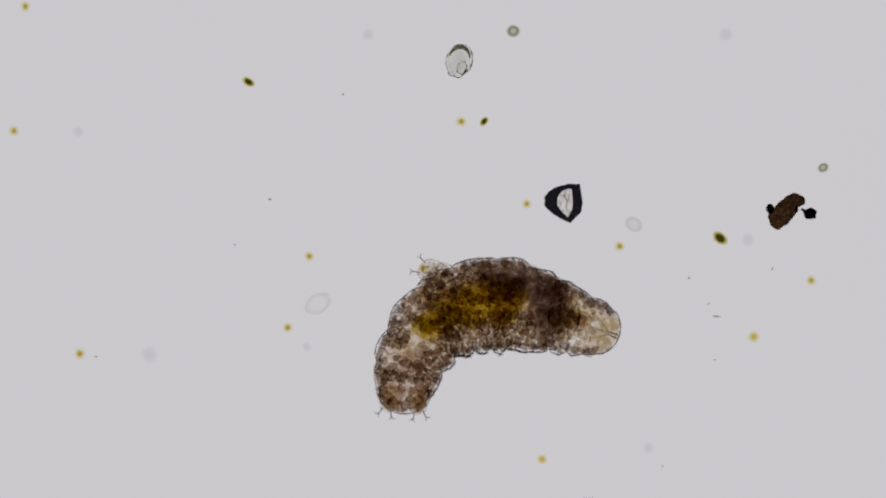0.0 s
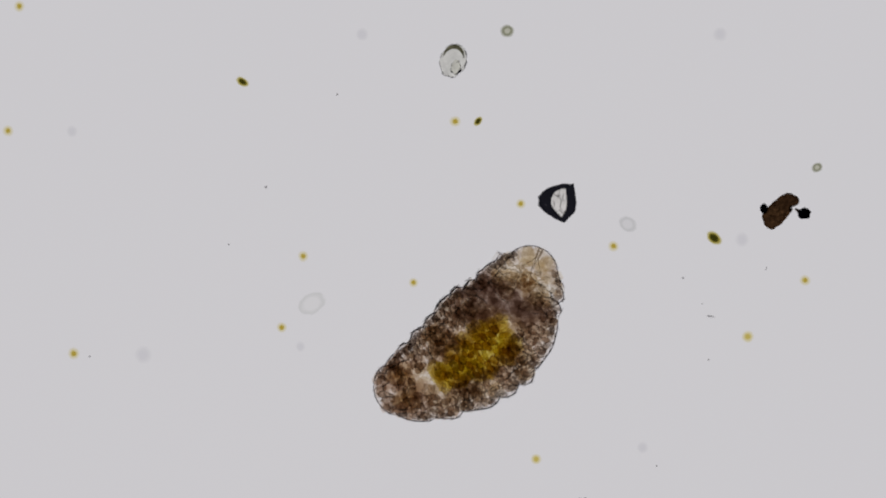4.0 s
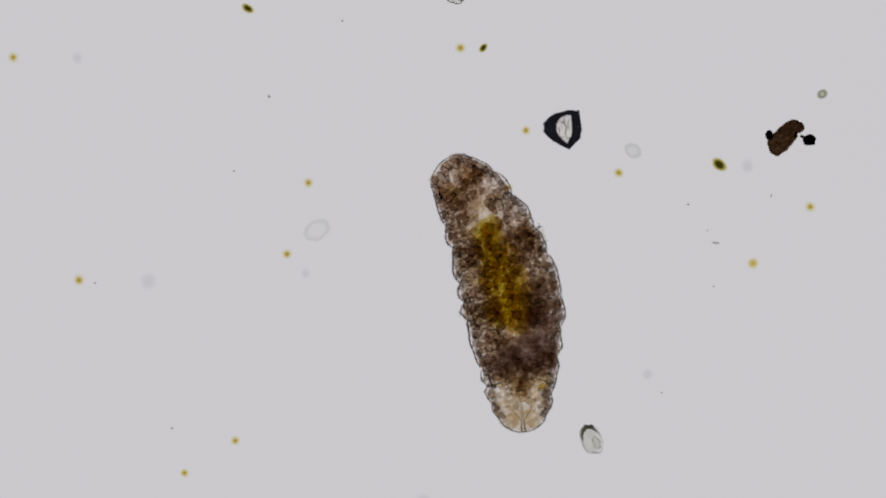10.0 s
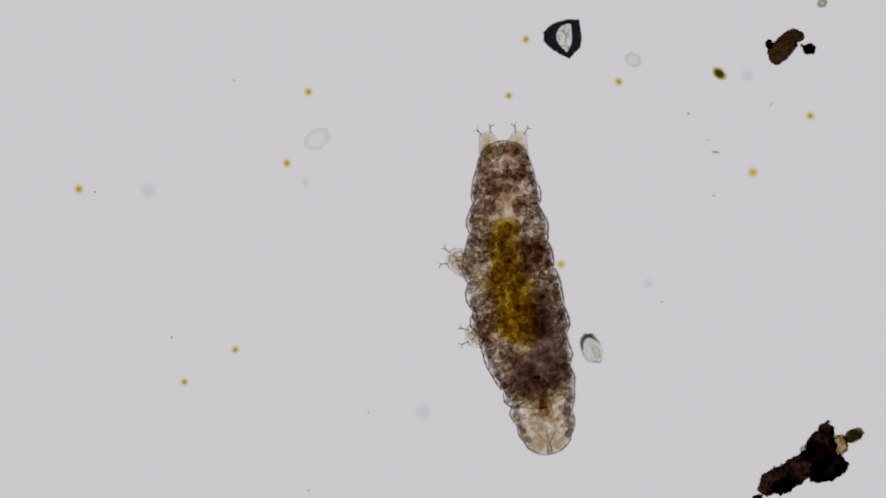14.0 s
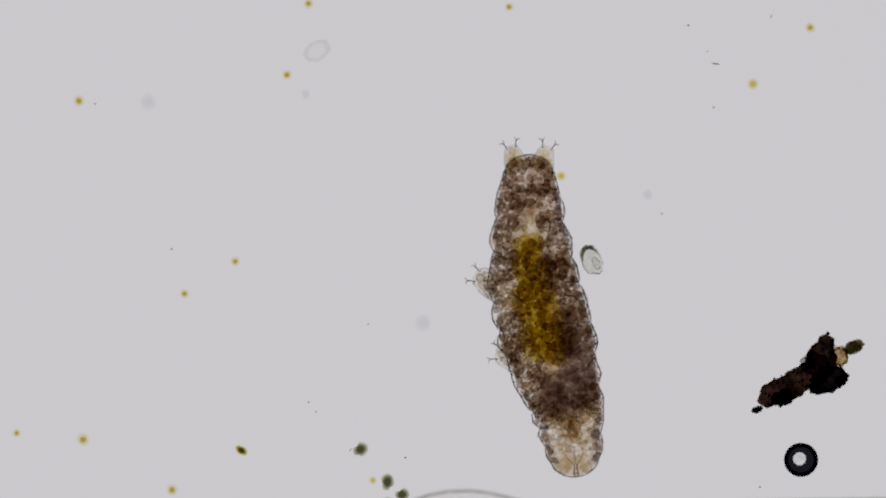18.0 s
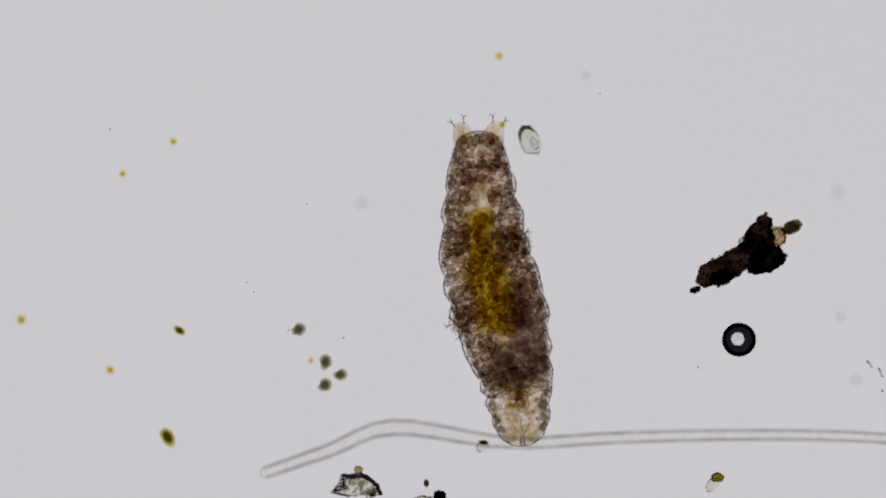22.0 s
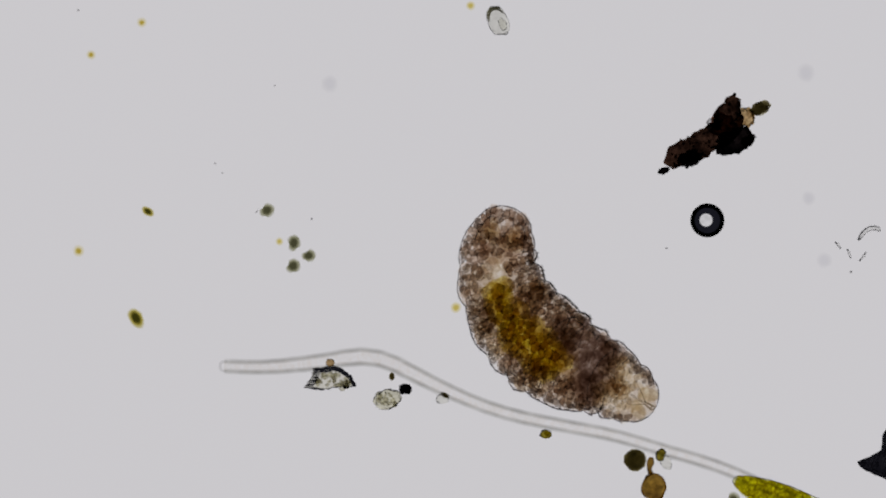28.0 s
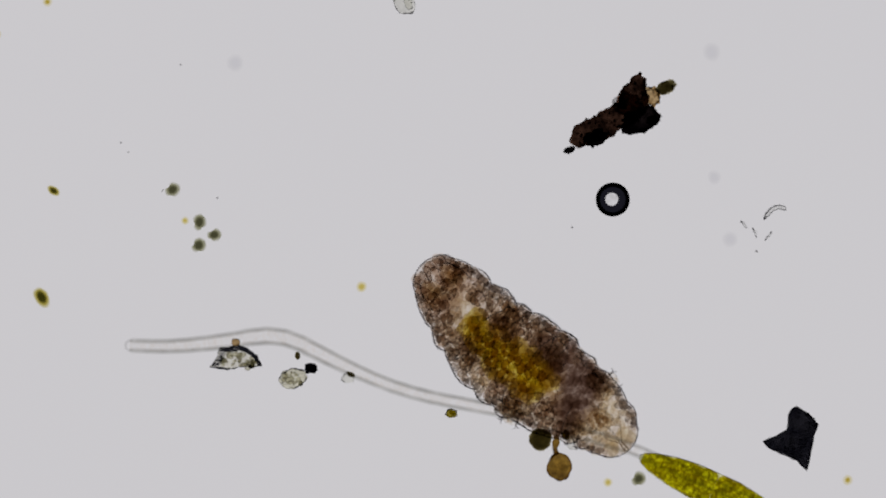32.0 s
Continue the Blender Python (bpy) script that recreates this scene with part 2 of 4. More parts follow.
M_UMBER = stained("dark_humus", (0.05, 0.034, 0.028), (0.31, 0.215, 0.17), 55, matt=0.02, fine=3.5, grain=0.40)
M_RUST = stained("rust_humus", (0.36, 0.22, 0.16), (0.64, 0.46, 0.37), 40, matt=0.02, fine=4, grain=0.6)
M_SOOT = stained("soot", (0.012, 0.012, 0.02), (0.045, 0.044, 0.055), 60, matt=0.02)
M_LEAF = stained("chloroplast", (0.82, 0.75, 0.05), (1.0, 0.985, 0.16), 38, cells=85, border=(0.62, 0.55, 0.25), fine=4, matt=0.0, grain=0.66, line=0.16)
M_LEAFWALL = stained("algal_wall", (0.90, 0.92, 0.64), (0.96, 0.97, 0.78), 20, ior=1.05, matt=0.0)
M_AMBER = matter("amber_cyst", (0.045, 0.018, 0.003), (0.36, 0.19, 0.022), 50, WALLED, 0.5, 0.1, 0.4)
M_GRIT = stained("olive_grit", (0.78, 0.77, 0.68), (0.95, 0.945, 0.89), 60, matt=0.0, ior=1.04)
M_TAN = stained("tan_crumb", (0.62, 0.48, 0.30), (0.85, 0.74, 0.55), 60, ior=1.08, matt=0.0)
M_OLIVEBALL = matter("olive_cyst", (0.005, 0.004, 0.001), (0.06, 0.045, 0.010), 40, FIRM, 0.6, 0.1, 0.3)
# dark tint standing in for light bent away at a grain's edge
M_RIM = stained("olive_crust", (0.26, 0.26, 0.20), (0.55, 0.54, 0.44), 60, matt=0.0)
M_GREEN = stained("green_cell_body", (0.34, 0.30, 0.06), (0.66, 0.60, 0.24), 70, ior=1.12, matt=0.0)


# ---- mesh helpers ----
def part(name, bm, material, parent=None, label="", smooth=True):
    me = bpy.data.meshes.new(name)
    bm.normal_update()
    bm.to_mesh(me)
    bm.free()
    me.materials.append(material)
    if smooth:
        me.shade_smooth()
    ob = new(name, me)
    ob.parent = parent
    if label:
        tagged(ob, label)
    return ob


def thing(name, m, label, category, group=""):
    ob = new(name)
    ob.empty_display_size = 0.02
    ob.matrix_basis = m
    return tagged(ob, label, category, group)


def here(u, v, z=0.0, turn=0.0):
    p = at(u, v, z)
    return pose(p.x, p.y, p.z, 0, 0, turn)


def blob(bm, centre, radii, rough=0.0, seed=0, sub=2, freq=1.6, flat=None, turn=0.0):
    """A lump in plan units: an icosphere with uneven radius."""
    made = bmesh.ops.create_icosphere(bm, subdivisions=sub, radius=1.0)["verts"]
    rot = Euler((0, 0, radians(turn))).to_matrix()
    for v in made:
        d = v.co.normalized()
        g = 1.0
        if rough:
            g += rough * (noise.noise(d * freq + Vector((seed * 3.1, seed * 1.7, 0))) + 0.5 * noise.noise(d * freq * 2.7 + Vector((0, seed * 2.3, 5))))
        p = Vector((d.x * radii[0], d.y * radii[1], d.z * radii[2])) * g
        if flat is not None:
            p.z = max(p.z, -flat)
        v.co = (rot @ p + Vector(centre)) * U
    return bm


def loft(bm, rings, around=28, bumpy=0.0, seed=0.0, freq=0.05, closed=(True, True), x0=0.0):
    """A body along y from rings (y, half width, half height, z) in plan units."""
    rows = []
    for y, w, h, z in rings:
        row = []
        for i in range(around):
            a = 2 * math.pi * i / around
            p = Vector((x0 + w * math.cos(a), y, z + h * math.sin(a)))
            if bumpy:
                q = 1 + bumpy * noise.noise(Vector((p.x, p.y, p.z)) * freq + Vector((seed, 0, seed * 0.5)))
                p = Vector((x0 + (p.x - x0) * q, p.y, z + (p.z - z) * q))
            row.append(bm.verts.new(p * U))
        rows.append(row)
    for a, b in zip(rows, rows[1:]):
        for i in range(around):
            j = (i + 1) % around
            bm.faces.new((a[i], a[j], b[j], b[i]))
    if closed[0]:
        bm.faces.new(rows[0][::-1])
    if closed[1]:
        bm.faces.new(rows[-1])
    bmesh.ops.recalc_face_normals(bm, faces=bm.faces[:])
    return bm


def shell(bm, rings, s, seed, x0, around=20, bumpy=0.14, freq=0.06):
    """The outer side of a lobe along y, open towards the body's middle (s: which side is out)."""
    rows = []
    for y, w, h, z in rings:
        row = []
        for i in range(around + 1):
            a = radians(-112 + 224 * i / around)
            q = 1 + bumpy * noise.noise(Vector((w * math.cos(a), y, h * math.sin(a))) * freq + Vector((seed, 0, seed * 0.5)))
            row.append(bm.verts.new(Vector((x0 + s * w * math.cos(a) * q, y, z + h * math.sin(a) * q)) * U))
        rows.append(row)
    for a, b in zip(rows, rows[1:]):
        for i in range(around):
            bm.faces.new((a[i], a[i + 1], b[i + 1], b[i])[::s])
    return bm


def tube(bm, points, radii, around=8):
    """A round rod through points (plan units), with a radius at each."""
    rows = []
    for i, p in enumerate(points):
        p = Vector(p)
        d = (Vector(points[min(i + 1, len(points) - 1)]) - Vector(points[max(i - 1, 0)])).normalized()
        s = d.cross(Vector((0, 0, 1)))
        s = s.normalized() if s.length > 1e-4 else Vector((1, 0, 0))
        t = s.cross(d)
        rows.append([bm.verts.new((p + radii[i] * (math.cos(2 * math.pi * k / around) * s + math.sin(2 * math.pi * k / around) * t)) * U) for k in range(around)])
    for a, b in zip(rows, rows[1:]):
        for i in range(around):
            j = (i + 1) % around
            bm.faces.new((a[i], a[j], b[j], b[i]))
    bm.faces.new(rows[0][::-1])
    bm.faces.new(rows[-1])
    bmesh.ops.recalc_face_normals(bm, faces=bm.faces[:])
    return bm


def frustum(bm, radii, top, shift, height, turn=0.0, angles=None, steps=1, jitter=0.0):
    """A faceted grain: an uneven base outline that slopes in to a smaller flat window."""
    turns = angles or [360 * i / len(radii) for i in range(len(radii))]
    ends = [Vector((r * math.cos(radians(a + turn)), r * math.sin(radians(a + turn)))) for r, a in zip(radii, turns)]
    spots = []
    for i, p in enumerate(ends):
        for q in range(steps):
            w = p.lerp(ends[(i + 1) % len(ends)], q / steps)
            spots.append(w * (1 + jitter * noise.noise(Vector((w.x, w.y, 0)) * 0.13)))
    n = len(spots)
    base, mid, cap = [], [], []
    for w in spots:
        r = w.length
        c, s = w.x / r, w.y / r
        base.append(bm.verts.new(Vector((r * 0.94 * c, r * 0.94 * s, 0)) * U))
        mid.append(bm.verts.new(Vector((r * c, r * s, height * 0.25)) * U))
        cap.append(bm.verts.new(Vector((r * top[0] * c + shift[0], r * top[1] * s + shift[1], height)) * U))
    for lo, hi in ((base, mid), (mid, cap)):
        for i in range(n):
            j = (i + 1) % n
            bm.faces.new((lo[i], lo[j], hi[j], hi[i]))
    bm.faces.new(base[::-1])
    bm.faces.new(cap)
    bmesh.ops.recalc_face_normals(bm, faces=bm.faces[:])
    return bm


# ---- the slide and its lamp ----
bm = bmesh.new()
bmesh.ops.create_cube(bm, size=1.0, matrix=Matrix.Diagonal((26.0, 26.0, 1.0, 1.0)))
bmesh.ops.bevel(bm, geom=bm.edges[:], offset=0.04, segments=2, affect="EDGES")
slide = part("ground", bm, M_SLIDE, smooth=False)
slide.location = (0, 0, -0.5)
tagged(slide, "clear colourless glass microscope slide lit from below", "glass slide", kind="structure")

bm = bmesh.new()
bmesh.ops.create_circle(bm, cap_ends=True, segments=96, radius=LAMP_RADIUS)
lamp = part("backdrop", bm, M_LAMP, smooth=False)
lamp.location = (at(940, 441).x, at(784, 420).y, -LAMP_DEPTH)
tagged(lamp, "evenly lit pale grey lamp field of the condenser", "lamp field", kind="structure")


# ---- the water bear: a chain of stiff rings, each with its own inside ----
PIECES, LENGTH = 12, 520.0
SHAPE_F = (0, 0.007, 0.03, 0.08, 0.2, 0.32, 0.45, 0.6, 0.72, 0.85, 0.93, 0.97, 0.99, 1)
SHAPE_W = (2, 20, 36, 49, 61, 74, 84, 80, 69, 57, 46, 37, 22, 3)
FLAT = 0.6


def half_width(f):
    return float(np.interp(f, SHAPE_F, SHAPE_W))


def piece_height(i):
    return max(FLAT * half_width((i + 0.5) / PIECES), 20.0) + 6.0


FOLDS = 46


def fold_places():
    """Even steps along the outline from mouth to tail."""
    fs = [0.002 + 0.996 * i / 400 for i in range(401)]
    run = [0.0]
    for p, q in zip(fs, fs[1:]):
        run.append(run[-1] + math.hypot((q - p) * LENGTH, half_width(q) - half_width(p)))
    return [float(np.interp((i + 0.5) / FOLDS * run[-1], run, fs)) for i in range(FOLDS)]


def lobed(f, s):
    """How far the skin of side s bulges out or is drawn in at f: uneven lobes between the legs."""
    k = f * 9.5 + 0.35 * s + 0.8 * noise.noise(Vector((f * 6, s * 4.0, 1.0)))
    return (8.5 * abs(math.sin(math.pi * k)) ** 0.7 - 5.0 + 4.0 * noise.noise(Vector((f * 17, s * 9.0, 5.0)))) * float(np.interp(f, (0.06, 0.14, 0.85, 0.93), (0, 1, 1, 0)))


def half_at(f):
    return max(half_width(f), 20.0)


def zone(f, g):
    """What lies at f along the body and g across it (-1 and 1: its two edges)."""
    wob = 0.03 * noise.noise(Vector((f * 14, g * 2.2, 3.0)))
    edge = 0.12 * noise.noise(Vector((f * 20, g * 3.0, 8.0)))
    if f + wob < 0.213:
        return "head" if abs(g) < float(np.interp(f, (0.05, 0.1, 0.2), (0.62, 0.74, 0.70))) + edge else "rim"
    if abs(g) > 0.86:
        return "rim"
    if (f - 0.35) ** 2 / 0.034 ** 2 + (g - 0.08) ** 2 / 0.27 ** 2 < 1 + 2 * edge:
        return "clear"
    left = float(np.interp(f, (0.21, 0.26, 0.30, 0.34, 0.40, 0.48), (0.66, 0.60, 0.30, -0.06, -0.22, -0.42)))
    if f < 0.48 and -float(np.interp(f, (0.21, 0.27), (0.70, 0.80))) + edge < g < left + edge:
        return "gland"
    if 0.38 < f < 0.74 and abs(g - float(np.interp(f, (0.36, 0.5, 0.65, 0.76), (0.05, 0.08, 0.10, 0.04)))) < float(np.interp(f, (0.36, 0.42, 0.5, 0.62, 0.74), (0.18, 0.28, 0.29, 0.25, 0.18))) + 0.5 * edge:
        return "gut"
    if 0.72 < f + wob < 0.83 and abs(g - 0.04) < 0.30 + edge:
        return "clear"
    return "tail" if f > 0.80 else "flank"


def spread(seed, tries, gap, size, where, reach=0.97):
    """Loose even scatter over the body: (f, g, radius, zone) for the zones in where."""
    rng = random.Random(seed)
    laid = []
    for i in range(tries):
        f, g = rng.uniform(0.035, 0.975), rng.uniform(-reach, reach)
        z = zone(f, g)
        if z not in where:
            continue
        r = rng.uniform(*size)
        y, x = f * LENGTH, g * half_at(f)
        if any((y - q) ** 2 + (x - p) ** 2 < (gap * (r + n)) ** 2 for q, p, n, _ in laid):
            continue
        laid.append((y, x, r, (f, g, r, z)))
    return [c[3] for c in laid]


BITS, SHAPES = [], {}


def follow(ob, f, g, z, turn=0.0):
    BITS.append((f, g, piece_height(min(int(f * PIECES), PIECES - 1)) + z, turn, ob))
    return ob


def bit(root, name, material, f, g, r, across, height, z, rough, turn, shape, label=""):
    """One soft lump of the inside; lumps of one shape share their mesh."""
    key = (material.name, shape)
    if key not in SHAPES:
        bm = bmesh.new()
        blob(bm, (0, 0, 0), (20, 20 * across, 20 * height), rough, shape * 1.37 + len(material.name), 3, 1.5)
        me = bpy.data.meshes.new(name)
        bm.normal_update()
        bm.to_mesh(me)
        bm.free()
        me.materials.append(material)
        me.shade_smooth()
        SHAPES[key] = me
    ob = new(name, SHAPES[key])
    ob.parent = root
    ob.scale = (r / 20,) * 3
    if label:
        tagged(ob, label)
    return follow(ob, f, g, z, turn)


def packed(root, seed, size, pick, low, high, reach):
    """A layer of lens-shaped cells pressed together edge to edge; pick gives each cell's name, material and label."""
    rng = random.Random(seed)
    spots = spread(seed, 9000, 0.52, size, ("head", "rim", "clear", "gland", "gut", "tail", "flank"), reach)
    plan = [Vector((g * half_at(f), -f * LENGTH)) for f, g, r, z in spots]
    around = 18
    for i, (f, g, r, z) in enumerate(spots):
        chosen = pick(f, g, z, rng)
        if not chosen:
            continue
        near = [(q - plan[i]) for j, q in enumerate(plan) if j != i and (q - plan[i]).length < 4.5 * r]
        rim = []
        for q in range(around):
            d = Vector((math.cos(2 * math.pi * q / around), math.sin(2 * math.pi * q / around)))
            ext = 1.6 * r
            for v in near:
                c = v.normalized().dot(d)
                if c > 0.05:
                    ext = min(ext, 0.5 * v.length / c)
            while ext > 2.0:
                v = plan[i] + d * (ext * 1.25)
                if 0.008 < -v.y / LENGTH < 0.99 and abs(v.x) < 0.985 * half_width(-v.y / LENGTH):
                    break
                ext *= 0.9
            rim.append(d * ext)
        rim = [(rim[q - 1] + 2 * rim[q] + rim[(q + 1) % around]) * 0.25 for q in range(around)]
        tilt, pull = rng.uniform(0, math.pi), rng.uniform(0.0, 0.38)
        rim = [v * (1.12 + pull * math.cos(2 * (2 * math.pi * q / around - tilt)) + 0.75 * noise.noise(Vector((plan[i].x + v.x, plan[i].y + v.y, seed)) * 0.17)) for q, v in enumerate(rim)]
        bm = bmesh.new()
        h = 0.42 * r
        rows = {}
        for face in (1, -1):
            for ring in (0.93, 0.8, 0.55, 0.25):
                rows[face, ring] = [bm.verts.new(Vector((v.x * ring, v.y * ring, face * h * (1 - ring ** 2.6))) * U) for v in rim]
        edge = [bm.verts.new(Vector((v.x, v.y, 0)) * U) for v in rim]
        for face in (1, -1):
            chain = [edge] + [rows[face, ring] for ring in (0.93, 0.8, 0.55, 0.25)]
            for p, o in zip(chain, chain[1:]):
                for q in range(around):
                    w = (q + 1) % around
                    bm.faces.new((p[q], p[w], o[w], o[q])[::face])
            mid = bm.verts.new(Vector((0, 0, face * h)) * U)
            for q in range(around):
                bm.faces.new((chain[-1][q], chain[-1][(q + 1) % around], mid)[::face])
        name, material, label = chosen
        follow(part(name, bm, material, root, label), f, g, rng.uniform(low, high) * half_at(f) * FLAT * math.sqrt(max(0.05, 1 - g * g)))


def upper_cell(f, g, z, rng):
    if z == "gut":
        k = rng.random()
        if f > 0.67:
            return ("gut_cell", M_OLIVECELL if k < 0.6 else M_GOLD, "olive green cell of the gut")
        if f > 0.55:
            return ("gut_cell", M_AMBERCELL if k < 0.55 else M_OLIVECELL, "dark amber cell of the gut")
        amber = k < (0.2 if f < 0.43 else 0.75)
        return ("gut_cell", M_AMBERCELL if amber else M_GOLD, "amber cell of the gut" if amber else "golden yellow cell of the gut")
    if z == "gland":
        return ("gland_cell", M_GLANDCELL, "dark grey-brown cell of the gland")
    if z in ("head", "clear"):
        return ("pale_cell", M_CREAMCELL, "cream see-through cell") if rng.random() < 0.55 and f > 0.09 else None
    if z == "rim":
        return ("rim_cell", M_RIMCELL, "small grey-brown cell of the rim") if 0.05 < f else None
    if z == "flank" and noise.noise(Vector((f * 13, g * 3.0, 7.0))) > 0.28:
        return ("pale_cell", M_CREAMCELL, "cream see-through cell")
    if rng.random() < 0.13:
        return None
    if z == "flank" and noise.noise(Vector((f * 11, g * 2.5, 2.0))) + rng.uniform(-0.3, 0.3) > (-0.2 if g > 0 else 0.05):
        return ("storage_cell", M_PALECELL, "pale brown storage cell")
    return ("storage_cell", M_CELL, "brown storage cell")


def lower_cell(f, g, z, rng):
    if z in ("head", "clear", "gut") or not 0.06 < f < 0.915 or rng.random() < 0.42:
        return None
    if z == "rim":
        return ("skin_cell", M_RIMCELL, "small grey-brown cell under the skin")
    if z == "gland":
        return None
    return ("skin_cell", M_PALECELL if rng.random() < 0.6 else M_CELL, "brown cell under the skin")


def fill_body(root):
    rng = random.Random(41)
    turn = lambda: rng.uniform(0, 180)
    level = lambda f, g, q: q * half_at(f) * FLAT * math.sqrt(max(0.05, 1 - g * g))
    fits = lambda f, g, r: max(5.0, min(r, (1.0 - abs(g)) * half_width(f) + 1, (1.0 - f) * LENGTH * 0.9))
    # ground tissue
    for i, (f, g, r, z) in enumerate(spread(3, 14000, 0.34, (23, 31), ("flank", "tail", "rim"), 0.88)):
        if f < 0.06:
            continue
        if z == "flank" and noise.noise(Vector((f * 13, g * 3.0, 7.0))) > 0.28:
            bit(root, "pale_tissue", M_CREAM, f, g, fits(f, g, r), 0.85, 0.3, level(f, g, rng.uniform(-0.3, 0.2)), 0.35, turn(), i % 5, "cream see-through tissue")
            if i % 3 == 0:
                continue
        tail = z == "tail" or f > 0.86
        bit(root, "tissue", M_TAIL if tail else M_TISSUE, f, g, fits(f, g, r), 0.9, 0.25, level(f, g, rng.uniform(-0.4, 0.1)), 0.3, turn(), i % 6, "brown body tissue")
    for i, (f, g, r, z) in enumerate(spread(4, 2500, 0.45, (15, 22), ("head", "clear"), 0.7)):
        bit(root, "pale_tissue", M_CREAM, f, g, fits(f, g, r), 0.85, 0.3, level(f, g, rng.uniform(-0.3, 0.2)), 0.35, turn(), i % 5, "cream see-through tissue")
    # the dark gland before and beside the gut
    for i, (f, g, r, z) in enumerate(spread(5, 14000, 0.30, (19, 26), ("gland",), 0.9)):
        bit(root, "dark_gland", M_DARK, f, g, fits(f, g, r), 0.85, 0.35, level(f, g, rng.uniform(-0.3, 0.3)), 0.35, turn(), i % 6, "dark grey-brown gland")
    # gut
    for i, (f, g, r, z) in enumerate(spread(6, 9000, 0.33, (20, 27), ("gut",), 0.9)):
        bit(root, "gut", M_GUT, f, g, r, 0.85, 0.35, level(f, g, rng.uniform(-0.3, 0.1)), 0.35, turn(), i % 5, "yellow-green gut filled with algae")
    packed(root, 8, (6, 17), upper_cell, 0.1, 0.5, 0.93)
    packed(root, 19, (7, 18), lower_cell, -0.5, -0.2, 0.93)


def lengthwise(i, reach, scale, flat):
    """Rings of a piece that reaches over its neighbours."""
    span = LENGTH / PIECES
    prof = []
    for s in range(17):
        k = reach * (s / 8 - 1)
        f = (i + 0.5 - k) / PIECES
        if not 0.012 <= f <= 0.965:
            continue
        w = half_width(f) * scale
        prof.append((k * span, w, w * flat, 0.0))
    return prof


def make_water_bear():
    rng = random.Random(11)
    root = thing("tardigrade", here(784, 441), "brown translucent water bear with a yellow-green gut on the slide", "tardigrade")
    span = LENGTH / PIECES
    rings, flanks = [], []
    for i in range(PIECES):
        bm = bmesh.new()
        prof = lengthwise(i, 0.62, 0.90 if 0 < i < PIECES - 1 else 0.99, FLAT)
        if i == 0:
            for f in (0.024, 0.018, 0.012, 0.006, 0.003, 0.0):
                w = half_width(f)
                prof.append(((0.5 - f * PIECES) * span, w, w * FLAT, 0.0))
        if i == PIECES - 1:
            for f in (0.97, 0.98, 0.985, 0.99, 0.995, 1.0):
                w = half_width(f)
                prof.append(((i + 0.5 - f * PIECES) * span, w, w * FLAT, 0.0))
        loft(bm, sorted(set(prof)), 48, 0.05, i * 3.7, 0.05, (i == PIECES - 1, i == 0))
        name = "head" if i == 0 else ("tail_end" if i == PIECES - 1 else "body_ring")
        label = {0: "pale blunt head with a round mouth", PIECES - 1: "brown rounded hind end"}.get(i, "")
        ring = part(name, bm, M_CUTICLE if 0 < i < PIECES - 1 else M_HEADSKIN, root, label)
        ring.location.z = piece_height(i) * U
        rings.append(ring)
    # flanks: a chain of short folds of skin along each side
    for i, f in enumerate(fold_places()):
        for s in (-1, 1):
            bm = bmesh.new()
            shell(bm, [(9.6 * (q / 3 - 1), 14 - 0.2 * abs(q / 3 - 1), max(0.5 * half_at(f) * FLAT, 14), 0) for q in range(7)], s, i * 2.9 + s * 11, -s * 13, bumpy=0.04)
            fold = part("skin_fold", bm, M_FLANKSKIN, root, "soft clear fold of skin")
            # the fold's dark refraction outline, added as a thin tapered absorbing rod
            bm = bmesh.new()
            tube(bm, [(s * (0.4 - 0.012 * y * y), y, 0) for y in (-11.5, -8, -4, 0, 4, 8, 11.5)], [0.1, 0.4, 0.7, 0.8, 0.7, 0.4, 0.1], 6)
            part("skin_edge", bm, M_EDGE, fold, "thin dark line drawn in for the refracting edge of the skin")
            flanks.append((f, s, fold))
    head = rings[0]
    fill_body(root)
    # creases of the skin across the back
    for i, f in enumerate((0.225, 0.29, 0.36, 0.43, 0.475, 0.53, 0.585, 0.64, 0.71, 0.77, 0.84, 0.90)):
        for s in (-1, 1):
            bm = bmesh.new()
            w = half_width(f) * rng.uniform(0.32, 0.55)
            spots = []
            for q in range(9):
                x = -0.5 * w + w * q / 8
                spots.append((x, 9 * noise.noise(Vector((x * 0.09, i * 3.1, s * 5.0))) - s * 0.06 * x, 0))
            tube(bm, spots, [0.35] + [rng.uniform(0.6, 1.0) for q in range(7)] + [0.35], 6)
            follow(part("crease", bm, M_CREASE, root, "fine dark crease of the skin"), f + rng.uniform(-0.01, 0.01), s * rng.uniform(0.45, 0.6), 16)
    # mouth parts
    bit(root, "pharynx", M_PHARYNX, 0.148, 0.0, 18, 1.3, 0.6, 2, 0.10, 0, 0, "oval muscular pharynx")
    for x, y, r in ((-5, 7, 6), (5, 7, 6), (-4, -1, 5), (4, -1, 5), (0, -8, 5), (0, -14, 3.5)):
        bit(root, "pharynx_muscle", M_PLACOID, 0.148 - y / LENGTH, x / 50, r, 1.1, 0.5, 6, 0.3, 0, int(r), "dark brown muscle of the pharynx")
    bm = bmesh.new()
    for e in (-2.4, 2.4):
        tube(bm, [(e * 0.5, -34, 4), (e * 0.5, -14, 4), (e * 0.6, -2, 4), (e * 1.1, 8, 3), (e * 1.5, 17, 3)], [0.5, 0.6, 0.9, 1.5, 1.3])
    part("mouth_tube", bm, M_TUBE, head, "dark double line of the mouth tube")
